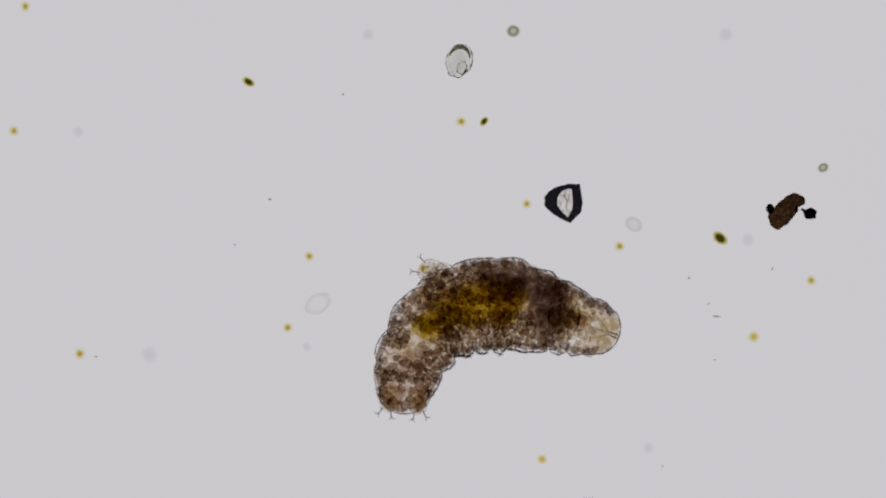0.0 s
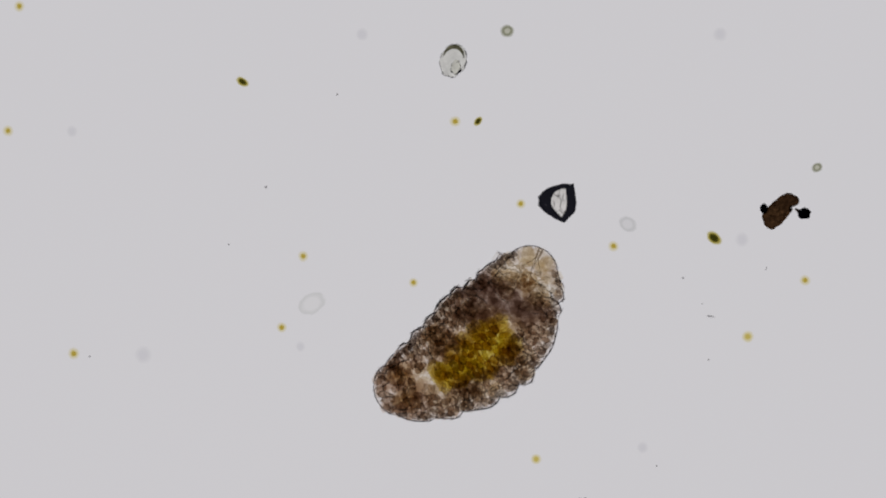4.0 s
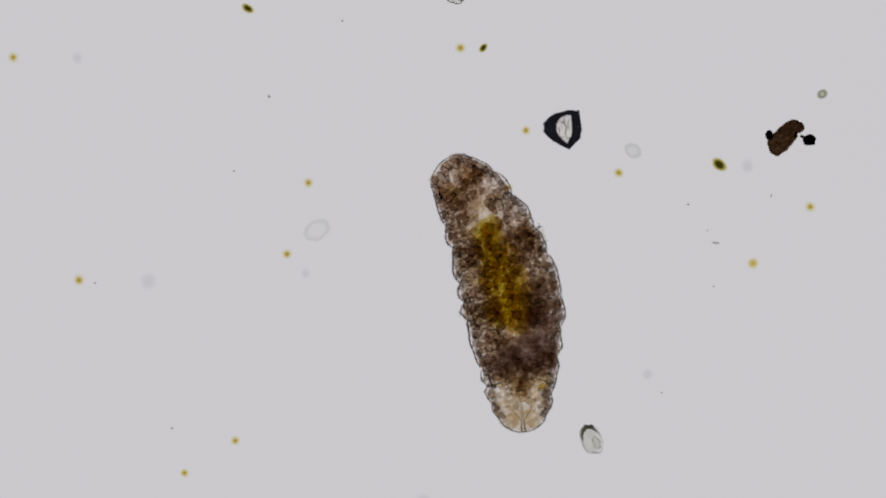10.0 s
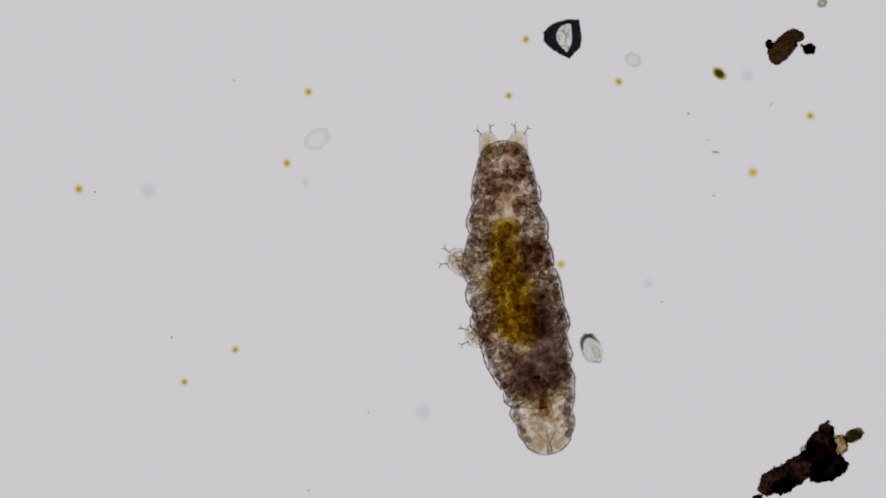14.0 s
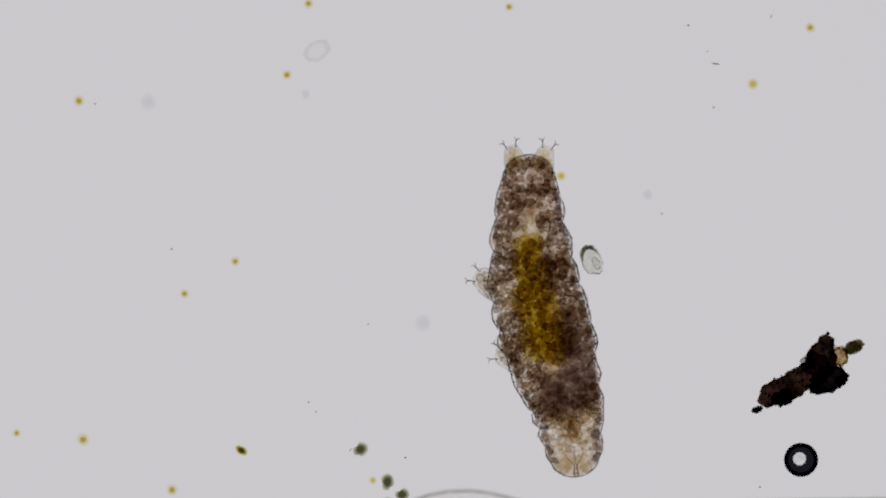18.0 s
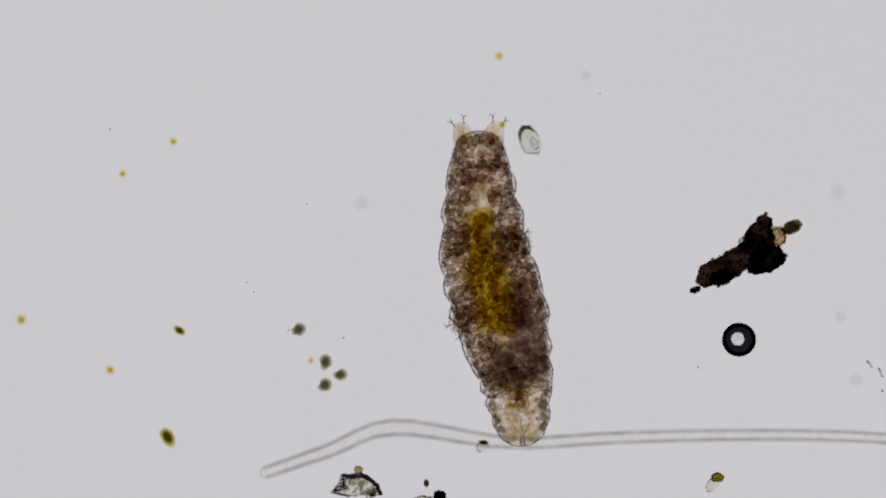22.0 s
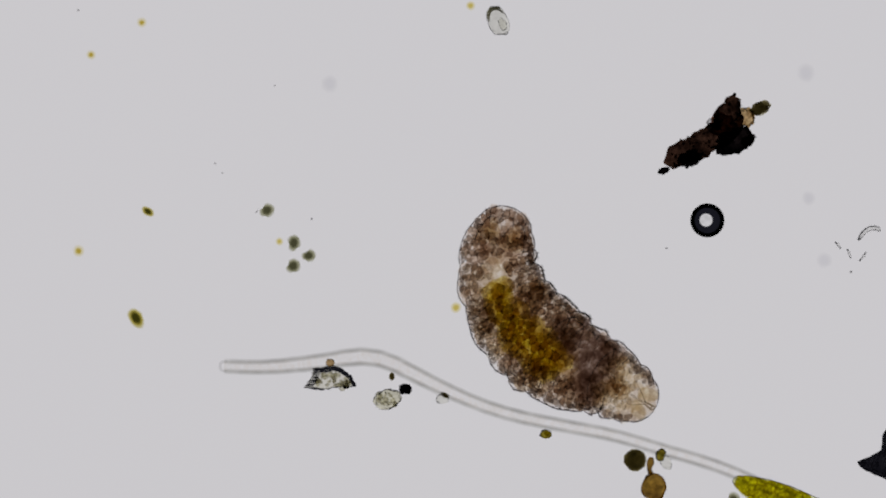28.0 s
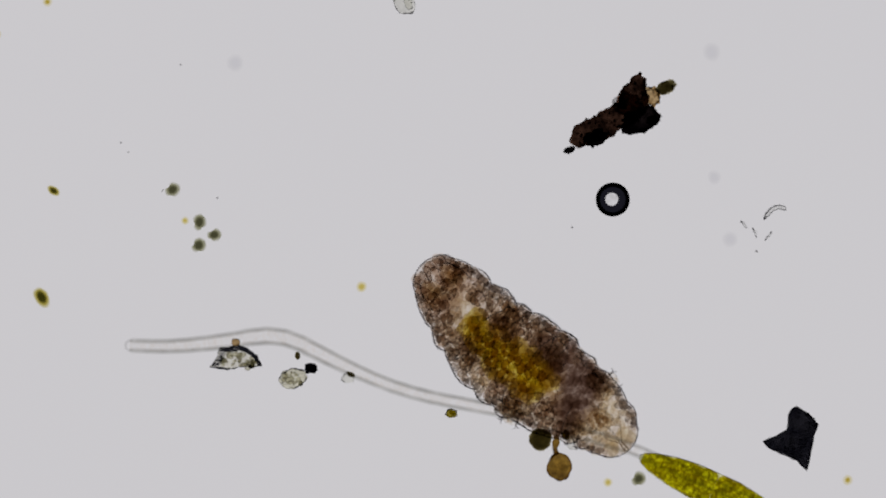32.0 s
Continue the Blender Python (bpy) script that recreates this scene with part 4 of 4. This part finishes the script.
splinter(1692, 848, ((-6, -8), (1, 0), (6, 8)), 2.0, "minute colourless splinter with dark edges")


# ---- what moves ----
SPINE = []
STEPS = {}


def step(pair, side, *keys):
    """A leg's walk: rows of t, how far it is put out (0 to 1) and how far forward it swings (degrees)."""
    STEPS[pair, side] = keys


def crawl(t, hind, *uv):
    """The animal's middle line at t, from mouth to tail, and how far its hind legs are stretched."""
    SPINE.append((t, hind, [Vector((uv[i], uv[i + 1])) for i in range(0, len(uv), 2)]))


def curve(points, count=240):
    """A smooth line through points, evenly stepped."""
    p = [2 * points[0] - points[1], *points, 2 * points[-1] - points[-2]]
    line = []
    for i in range(1, len(p) - 2):
        for s in range(24):
            k = s / 24
            line.append(0.5 * (2 * p[i] + (p[i + 1] - p[i - 1]) * k + (2 * p[i - 1] - 5 * p[i] + 4 * p[i + 1] - p[i + 2]) * k ** 2 + (3 * p[i] - p[i - 1] - 3 * p[i + 1] + p[i + 2]) * k ** 3))
    line.append(points[-1])
    run = [0.0]
    for a, b in zip(line, line[1:]):
        run.append(run[-1] + (b - a).length)
    s = np.linspace(0, run[-1], count + 1)
    xs, ys = np.interp(s, run, [q.x for q in line]), np.interp(s, run, [q.y for q in line])
    return [Vector((float(x), float(y))) for x, y in zip(xs, ys)], run[-1]


def on_line(line, f):
    """Place and forward angle (degrees) at the fraction f of a line."""
    n = len(line) - 1
    k = min(max(f, 0.0), 1.0) * n
    i = min(int(k), n - 1)
    p = line[i].lerp(line[i + 1], k - i)
    a, b = line[max(i - 8, 0)], line[min(i + 9, n)]
    d = a - b
    return p, math.degrees(math.atan2(-d.y, d.x)) - 90.0


def set_rows(ob, parent_rows, rows):
    walk(ob, [(t, base.inverted() @ m) for (t, base), (_, m) in zip(parent_rows, rows)])


def bend(line):
    """How far the body is curled: 1 for a tight curl to its right, -1 to its left."""
    turns = [on_line(line, f)[1] for f in (0.1, 0.3, 0.5, 0.7, 0.9)]
    d = sum((p - q + 180) % 360 - 180 for p, q in zip(turns, turns[1:]))
    return min(max(-d / 150, -1.0), 1.0)


def inward(line):
    """The middle line of the mass, which lies on the inner side of a curl."""
    b = bend(line)
    k = math.copysign(max(0.0, abs(b) - 0.5) / 0.5, b)
    moved = []
    for i, p in enumerate(line):
        a = radians(on_line(line, i / (len(line) - 1))[1])
        moved.append(p + Vector((math.cos(a), -math.sin(a))) * (26 * k * math.sin(math.pi * min(max(i / (len(line) - 1), 0.12), 0.88))))
    return moved


def slide_back(f, b):
    """In a curl the gut is pushed forward, and the rear rings take up more of the length."""
    return f - 0.45 * max(0.0, abs(b) - 0.15) * f * f * (1 - f)


def swelling(f, s, b, run):
    """How far the flank on side s stands out when the body is drawn together."""
    short = 0.03 + 0.95 * max((535 - run) / 535, -0.04) - 0.04 * max(0, b * s) - 0.08 * max(0, -b * s)
    short += 0.45 * max(0.0, abs(b) - 0.7) / 0.3 * (b * s > 0)
    return half_width(f) * float(np.interp(f, (0, 0.5, 0.75, 0.95), (1, 1, 0.6, 0.05))) * short


def inside(f, s, share, row):
    """Place and angle of what lies at f along the body and at share of the half width on side s."""
    t, hind, line, b, run, middle = row
    f = min(max(f, 0.001), 0.999)
    # the head and the hind end are stiff
    base = 0.5 / PIECES if f < 0.083 else (1 - 0.5 / PIECES if f > 0.925 else f)
    p, a = on_line(line, slide_back(base, b))
    lean = min(1.0, share / 0.63)
    if base == f and b * s > 0:
        a += lean * 0.4 * abs(b) * math.sqrt(max(0.0, math.sin(math.pi * f))) * ((middle - a + 180) % 360 - 180)
    side, ahead = Vector((math.cos(radians(a)), -math.sin(radians(a)))), Vector((-math.sin(radians(a)), -math.cos(radians(a))))
    out = share * half_width(f) + share * share * lobed(f, s)
    out += lean * float(np.interp(f, (0.03, 0.12, 0.85, 0.95), (0, 1, 1, 0.3))) * swelling(f, s, b, run)
    out += lean * (1 - hind) * float(np.interp(f, (0.6, 0.8, 0.9, 0.95, 1), (0, 4, 5, 2, 0)))
    out += lean * (1 - hind) * max(0.0, abs(b) - 0.4) * float(np.interp(f, (0.7, 0.88, 0.95, 0.98, 1), (0, 20, 14, 2, 0)))
    outer = 24 * (1 - share * share) ** 2 * math.sin(math.pi * f) * max(0.0, abs(b) - 0.25)
    return p + side * (s * out - math.copysign(outer, b)) + ahead * ((base - f) * LENGTH), a


def tipped(f, s, share, row):
    """How far a piece tips up where the body around it is drawn together."""
    ends = [inside(f + e, s, share, row)[0] for e in (-0.02, 0.02)]
    left = (ends[1] - ends[0]).length / (0.04 * LENGTH)
    return math.degrees(math.acos(min(max(left, 0.3), 1.0)))


def move_water_bear():
    SPINE.sort(key=lambda s: s[0])
    lines = [(t, hind, inward(curve(pts)[0])) for t, hind, pts in SPINE]
    base = []
    for t, hind, line in lines:
        p, a = on_line(line, 0.5)
        base.append((t, here(p.x, p.y, 0, a)))
    walk(water_bear, base)
    state = [(t, hind, line, bend(line), curve(pts)[1], on_line(line, 0.5)[1]) for (t, hind, line), (_, _, pts) in zip(lines, SPINE)]
    for i, ring in enumerate(RINGS):
        rows = []
        for t, hind, line, b, *_ in state:
            p, a = on_line(line, slide_back((i + 0.5) / PIECES, b))
            rows.append((t, here(p.x, p.y, piece_height(i) * U, a)))
        set_rows(ring, base, rows)
    for f, s, flank in FLANKS:
        rows = []
        for row in state:
            q, a = inside(f, s, 1.0, row)
            ends = [inside(f + e, s, 1.0, row)[0] for e in (-0.008, 0.008)]
            d = ends[0] - ends[1]
            if d.length > 1.5:
                a = math.degrees(math.atan2(-d.y, d.x)) - 90.0
            rows.append((row[0], here(q.x, q.y, piece_height(min(int(f * PIECES), PIECES - 1)) * U, a)))
        set_rows(flank, base, rows)
    for f, g, z, turn, ob in BITS:
        rows, s = [], math.copysign(1, g)
        for row in state:
            q, a = inside(f, s, abs(g), row)
            rows.append((row[0], here(q.x, q.y, z * U, a) @ pose(0, 0, 0, tipped(f, s, abs(g), row), 0, turn)))
        set_rows(ob, base, rows)
    for pair, s, f, leg, claws in LEGS:
        rows, drawn = [], []
        for row in state:
            t, hind, line, b = row[:4]
            if pair < 3:
                keys = STEPS.get((pair, s), ((0, 0.2, 0),))
                reach, swing = (float(np.interp(t, [k[0] for k in keys], [k[c] for k in keys])) for c in (1, 2))
                q, a = inside(f + swing / 1200, s, 1.0, row)
                q -= Vector((math.cos(radians(a)), -math.sin(radians(a)))) * (s * (8 + 78 * (1 - reach)))
                rows.append((t, here(q.x, q.y, 20 * U, a - s * (90 - swing))))
                drawn.append((t, pose(0, -15 * min(max((0.75 - reach) / 0.2, 0.0), 1.0) * U, 0)))
            else:
                p, a = on_line(line, slide_back(f, b))
                side = Vector((math.cos(radians(a)), -math.sin(radians(a))))
                ahead = Vector((-math.sin(radians(a)), -math.cos(radians(a))))
                q = p + side * (s * half_width(f) * 0.50) + ahead * (-2 + 44 * (1 - hind))
                rows.append((t, here(q.x, q.y, 18 * U, a + 180 + s * (20 + 6 * math.sin(t * 3)) * hind)))
        set_rows(leg, base, rows)
        for claw in claws if drawn else ():
            walk(claw, drawn)


THREAD = []


def thread(t, *uv):
    THREAD.append((t, [Vector((uv[i], uv[i + 1])) for i in range(0, len(uv), 2)]))


def move_filament():
    base = []
    for t, pts in THREAD:
        base.append((t, here(pts[2].x, pts[2].y)))
    walk(filament, base)
    lines = []
    for t, pts in THREAD:
        line, run = curve(pts)
        lines.append((t, line, run))
    for i, ob in enumerate(THREAD_PIECES):
        rows = []
        for t, line, run in lines:
            p, a = on_line(line, (i + 0.5) / THREADS * THREAD_LENGTH / run)
            rows.append((t, here(p.x, p.y, 7 * U, a)))
        set_rows(ob, base, rows)


def drift(ob, *rows):
    """Rows of t, u, v and turn."""
    walk(ob, [(t, here(u, v, 0, a)) for t, u, v, a in rows])


def motions():
    step(0, -1, (0, 0.2, 0), (2, 0.3, 0), (3, 0.75, 0), (4, 0.3, 0), (6, 0.2, 0), (7, 0.8, 0), (8, 0.65, 40), (9, 0.6, 0), (9.5, 0.3, 0), (11, 0.3, 0), (12, 0.7, 20), (13, 0.3, 0), (16.5, 0.4, 0), (17, 0.7, 45), (18, 0.5, 0), (19, 0.5, 0),
         (20, 0.5, 0), (22, 0.3, 0), (23, 0.65, 45), (24, 0.65, 50), (26.5, 0.5, 0), (28, 0.4, 0), (29, 0.65, 20), (30, 0.65, 10), (31, 0.3, 0), (32, 0.62, 30))
    step(0, 1, (0, 0.2, 0), (1, 0.7, 20), (2, 0.8, 50), (3, 0.9, 55), (4, 0.3, 0), (14, 0.3, 0), (23, 0.3, 0), (24, 0.6, 0), (26.5, 0.3, 0), (31, 0.3, 0), (32, 0.45, 0))
    step(1, -1, (0, 0.15, 0), (1, 0.4, 0), (2, 0.75, 0), (3, 0.75, -10), (4, 0.3, 0), (7, 0.3, 0), (8, 0.4, 0), (9, 0.3, 0), (28, 0.3, 0), (29, 0.7, 30), (30, 0.7, 20), (31, 0.5, 0), (32, 0.3, 0))
    step(1, 1, (0, 0.2, 0), (1, 0.4, 0), (2, 0.75, 10), (3, 0.65, 0), (4, 0.3, 0), (6, 0.4, 0), (7, 0.6, 0), (8, 0.3, 0), (11, 0.4, 0), (12, 0.74, 0), (13, 0.75, 45), (13.5, 0.5, 20), (14, 0.8, -10), (14.5, 0.7, 0), (16.5, 0.5, 0), (17, 0.55, 0), (18, 0.78, -30), (19, 0.5, 0),
         (21, 0.5, 0), (22, 0.65, 30), (22.5, 0.5, 0), (23, 0.8, -30), (23.5, 0.6, 10), (24, 0.9, 60), (24.5, 0.7, 30), (26.5, 0.5, 0), (27, 0.6, 0), (28, 0.4, 0), (31, 0.3, 0), (32, 0.65, 10))
    step(2, -1, (0, 0.9, -40), (0.5, 0.6, -20), (1, 0.65, 0), (2, 0.4, 0), (3, 0.3, 0), (9, 0.5, 0), (10, 0.6, 0), (11, 0.6, 0), (12, 0.82, -20), (13, 0.55, 0), (16.5, 0.5, 0), (17, 0.55, 0), (18, 0.3, 0), (20, 0.4, 0), (21, 0.65, 10), (22, 0.6, 0), (22.5, 0.6, 0), (23, 0.88, -20),
         (24, 0.62, 0), (26.5, 0.7, 0), (27, 0.88, 0), (28, 0.5, 0), (29, 0.4, 0), (30, 0.75, 0), (31, 0.5, 0), (32, 0.3, 0))
    step(2, 1, (0, 0.1, 0), (6, 0.4, 0), (7, 0.55, 0), (8, 0.3, 0), (10, 0.4, 0), (11, 0.65, 0), (12, 0.85, 0), (13, 0.55, 0), (14, 0.9, -20), (14.5, 0.7, 0), (16.5, 0.5, 0), (17, 0.55, 0), (18, 0.88, -35), (19, 0.62, 0), (20, 0.58, 0), (21, 0.6, 0), (22, 0.5, 0), (24, 0.4, 0), (27, 0.4, 0), (28, 0.5, 0),
         (29, 0.75, 10), (30, 0.75, 0), (31, 0.5, 0), (32, 0.3, 0))
    crawl(0, 0.6, 1095, 117, 1003, 84, 893, 52, 782, 74, 722, 154, 706, 262)
    crawl(0.5, 0.6, 1082, 82, 983, 69, 873, 51, 781, 71, 721, 148, 704, 250)
    crawl(1, 0, 1040, 17, 968, 46, 889, 86, 810, 122, 738, 163, 668, 208)
    crawl(1.5, 0, 1012, -24, 962, 35, 906, 88, 838, 134, 763, 176, 672, 206)
    crawl(2, 0, 960, -34, 942, 24, 908, 82, 846, 135, 762, 175, 674, 199)
    crawl(2.5, 0, 915, -44, 927, 16, 913, 82, 855, 141, 766, 186, 677, 202)
    crawl(3, 0, 906, -47, 915, 13, 907, 80, 855, 146, 768, 198, 683, 213)
    crawl(3.5, 0, 910, -41, 909, 21, 896, 92, 844, 159, 764, 211, 686, 228)
    crawl(4, 0, 965, -32, 936, 30, 900, 92, 841, 149, 762, 196, 675, 220)
    crawl(4.5, 0, 1060, 49, 974, 58, 880, 72, 795, 100, 727, 161, 682, 233)
    crawl(5, 0, 1075, 158, 982, 106, 879, 57, 775, 62, 709, 134, 709, 243)
    crawl(5.5, 0, 931, 227, 939, 154, 902, 71, 803, 40, 715, 110, 697, 247)
    crawl(6, 0, 1061, 192, 969, 128, 872, 70, 779, 67, 716, 130, 717, 238)
    crawl(6.5, 0, 971, 236, 973, 139, 905, 60, 799, 44, 718, 110, 715, 231)
    crawl(7, 0, 958, 225, 960, 121, 895, 52, 794, 46, 724, 107, 717, 226)
    crawl(7.5, 0, 951, 225, 949, 127, 894, 54, 789, 37, 714, 98, 707, 221)
    crawl(8, 0, 874, 305, 906, 213, 928, 130, 868, 60, 776, 48, 662, 90)
    crawl(8.5, 0.6, 975, 358, 942, 259, 909, 160, 843, 83, 766, 39, 665, 17)
    crawl(9, 0.6, 950, 382, 939, 283, 933, 173, 882, 78, 789, 25, 664, 19)
    crawl(9.5, 0.6, 871, 410, 900, 305, 929, 184, 895, 83, 811, 26, 686, 40)
    crawl(10, 0, 926, 418, 919, 315, 908, 196, 877, 89, 834, 4, 779, -58)
    crawl(10.5, 0.5, 950, 452, 931, 356, 907, 236, 885, 128, 873, 31, 861, -48)
    crawl(11, 0.6, 929, 484, 929, 369, 912, 248, 892, 128, 883, 20, 868, -60)
    crawl(11.5, 1, 914, 500, 919, 399, 919, 279, 926, 159, 912, 50, 876, -46)
    crawl(12, 1, 926, 560, 921, 447, 914, 323, 914, 203, 902, 82, 883, -31)
    crawl(12.5, 0.6, 912, 551, 919, 443, 917, 322, 912, 202, 900, 82, 883, -15)
    crawl(13, 0.25, 1000, 534, 935, 440, 908, 338, 899, 228, 912, 119, 917, 18)
    crawl(13.5, 1, 884, 594, 913, 500, 928, 392, 913, 283, 894, 175, 887, 62)
    crawl(14, 1, 974, 620, 955, 512, 926, 404, 902, 295, 895, 187, 890, 62)
    crawl(14.5, 1, 962, 634, 945, 531, 926, 434, 914, 314, 897, 206, 888, 78)
    crawl(16.5, 1, 1013, 681, 972, 597, 936, 500, 924, 380, 912, 272, 914, 164)
    crawl(17, 0.3, 941, 761, 962, 653, 962, 544, 943, 424, 916, 314, 882, 206)
    crawl(17.5, 0.5, 998, 781, 991, 673, 969, 564, 938, 444, 921, 348, 931, 264)
    crawl(18, 1, 1020, 817, 1008, 716, 979, 608, 948, 488, 936, 367, 936, 242)
    crawl(18.5, 1, 1083, 766, 1015, 706, 962, 622, 943, 514, 938, 393, 950, 261)
    crawl(19, 1, 1022, 865, 1003, 759, 978, 651, 954, 519, 945, 399, 942, 278)
    crawl(19.5, 1, 988, 868, 1005, 767, 993, 658, 964, 538, 957, 430, 962, 309)
    crawl(20, 0, 1072, 876, 1044, 800, 992, 704, 956, 584, 952, 475, 971, 357)
    crawl(20.5, 0.6, 1041, 890, 1017, 791, 988, 683, 962, 575, 945, 478, 947, 389)
    crawl(21, 1, 1049, 949, 1022, 842, 995, 731, 971, 611, 954, 502, 954, 389)
    crawl(21.5, 1, 1025, 971, 1025, 863, 996, 754, 964, 634, 952, 514, 950, 393)
    crawl(22, 1, 1035, 974, 1025, 870, 1001, 762, 970, 642, 960, 533, 956, 413)
    crawl(22.5, 1, 1085, 953, 1042, 888, 993, 792, 974, 672, 962, 551, 955, 424)
    crawl(23, 0, 1063, 1015, 1053, 914, 1022, 806, 981, 697, 950, 589, 931, 493)
    crawl(23.5, 1, 1134, 995, 1086, 916, 1030, 819, 989, 711, 963, 603, 953, 495)
    crawl(24, 1, 1074, 1038, 1069, 941, 1038, 833, 990, 725, 959, 617, 949, 508)
    crawl(24.5, 1, 1197, 962, 1108, 938, 1036, 854, 992, 745, 968, 649, 952, 529)
    crawl(26.5, 1, 1198, 1136, 1150, 1047, 1094, 939, 1053, 843, 1005, 734, 957, 626)
    crawl(27, 1, 1225, 1170, 1172, 1084, 1103, 973, 1053, 877, 1005, 769, 952, 661)
    crawl(27.5, 0.3, 1258, 1150, 1203, 1070, 1126, 986, 1063, 902, 1029, 806, 1005, 702)
    crawl(28, 0, 1322, 1117, 1243, 1069, 1146, 1021, 1074, 948, 1044, 858, 1071, 758)
    crawl(28.5, 0, 1356, 1082, 1282, 1068, 1179, 1043, 1093, 983, 1050, 892, 1086, 785)
    crawl(29, 0.6, 1347, 1111, 1277, 1077, 1165, 1029, 1079, 974, 1045, 884, 1082, 780)
    crawl(29.5, 0.3, 1371, 1060, 1297, 1077, 1185, 1060, 1091, 983, 1048, 886, 1080, 778)
    crawl(30, 0.6, 1379, 1171, 1313, 1111, 1227, 1060, 1133, 983, 1073, 897, 1059, 794)
    crawl(30.5, 1, 1434, 1109, 1344, 1104, 1233, 1070, 1138, 993, 1087, 898, 1069, 804)
    crawl(31, 1, 1478, 1129, 1396, 1122, 1269, 1080, 1146, 1009, 1084, 919, 1071, 819)
    crawl(31.5, 1, 1473, 1129, 1389, 1129, 1269, 1094, 1174, 1017, 1106, 922, 1075, 831)
    crawl(32, 0, 1442, 1227, 1391, 1170, 1305, 1110, 1211, 1042, 1142, 964, 1082, 896)
    move_water_bear()
    for t in (0, 18.5, 19):
        thread(t, 530, 1010, 705, 884, 830, 851, 1010, 881, 1250, 868, 1568, 861, 1750, 858)
    thread(20, 592, 976, 700, 926, 844, 889, 1036, 904, 1250, 882, 1566, 865, 1790, 860)
    thread(21, 590, 1000, 700, 946, 850, 903, 1031, 933, 1235, 911, 1500, 908, 1790, 915)
    thread(22, 578, 1020, 690, 981, 807, 940, 1011, 966, 1200, 958, 1396, 953, 1600, 955, 1763, 966)
    for t in (23, 23.5):
        thread(t, 568, 1029, 640, 1008, 709, 984, 760, 962, 815, 949, 919, 966, 1010, 979, 1111, 984, 1207, 977, 1400, 975, 1515, 975, 1602, 981, 1760, 1015)
    thread(24, 570, 1029, 680, 995, 787, 975, 990, 1014, 1150, 1021, 1400, 1040, 1740, 1105)
    thread(24.5, 571, 1029, 690, 996, 807, 979, 1036, 1014, 1200, 1033, 1396, 1056, 1735, 1110)
    thread(26.5, 561, 1044, 680, 1032, 790, 1020, 969, 1083, 1186, 1145, 1400, 1190, 1480, 1210, 1580, 1250, 1690, 1300)
    for t in (27, 32):
        thread(t, 562, 1042, 639, 1043, 726, 1035, 793, 1026, 841, 1030, 889, 1051, 947, 1080, 1014, 1109, 1081, 1130, 1158, 1146, 1254, 1165, 1350, 1193, 1399, 1207, 1466, 1231, 1580, 1283, 1690, 1332)
    move_filament()
    drift(stray_cell, (0, 748, 0, 0), (1.5, 748, 0, 0), (3, 737, 15, 0), (5.5, 765, 30, 20), (8, 850, 20, 60), (10, 900, -14, 90), (32, 902, -17, 90))
    drift(carried_cell, *[(t, pts[3].x, pts[3].y, 0) for t, hind, pts in SPINE if t < 19], (20, 975, 385, 0), (20.8, 998, 404, 0), (32, 998, 404, 0))
    drift(pushed_cell, (0, 958, 337, 0), (11, 958, 337, 0), (12.5, 993, 283, 40), (32, 993, 283, 40))
    drift(dropped_cell, (0, 1008, 880, 0), (20, 1008, 880, 0), (21, 1014, 898, 10), (24.5, 1012, 905, 20), (26.5, 972, 938, 60), (32, 972, 938, 60))
    drift(drifter, (0, 476, -123, 0), (3, 479, -140, 20), (6, 481, -153, 40), (9, 475, -169, 60), (12, 482, -187, 80), (32, 500, -260, 150))
    drift(mica, (0, 742, 1042, -4), (24.5, 742, 1042, -4), (26.5, 750, 1062, 0), (32, 750, 1064, 0))
    drift(pebble, (0, 860, 1071, 0), (24.5, 860, 1072, 0), (26.5, 859, 1086, 0), (27, 855, 1094, 0), (32, 855, 1094, 0))
    drift(cysts, (0, 1319, 1090, 24), (23, 1319, 1092, 24), (24.5, 1322, 1095, 24), (26.5, 1296, 1190, 4), (27, 1289, 1207, 0), (32, 1288, 1208, 0))
    drift(amber, (0, 1332, 1185, 10), (24.5, 1332, 1188, 10), (26.5, 1328, 1244, 2), (27, 1322, 1254, 0), (32, 1322, 1256, 0))
    drift(desmid, (0, 1482, 1152, -10), (24.5, 1482, 1153, -10), (26.5, 1466, 1225, -22), (27.5, 1462, 1241, -24), (32, 1464, 1238, -24))
    drift(crystal_cell, (0, 1374, 1033, 0), (23, 1374, 1035, 0), (24, 1364, 1064, 20), (24.5, 1366, 1068, 20), (26.5, 1350, 1192, 60), (27, 1340, 1204, 70), (32, 1338, 1207, 70))
    drift(bud, (0, 971, 915, 20), (19, 971, 917, 20), (20, 971, 929, 20), (21, 968, 957, 20), (22, 964, 974, 20), (23, 962, 981, 20), (23.5, 962, 984, 20), (24, 962, 1019, 15), (24.5, 963, 1023, 10), (26.5, 952, 1088, 0), (27, 949, 1100, 0), (32, 949, 1100, 0))
    drift(green, (0, 1133, 1117, 0), (24.5, 1134, 1117, 0), (26.5, 1132, 1155, 0), (27, 1131, 1162, 0), (32, 1131, 1162, 0))


motions()
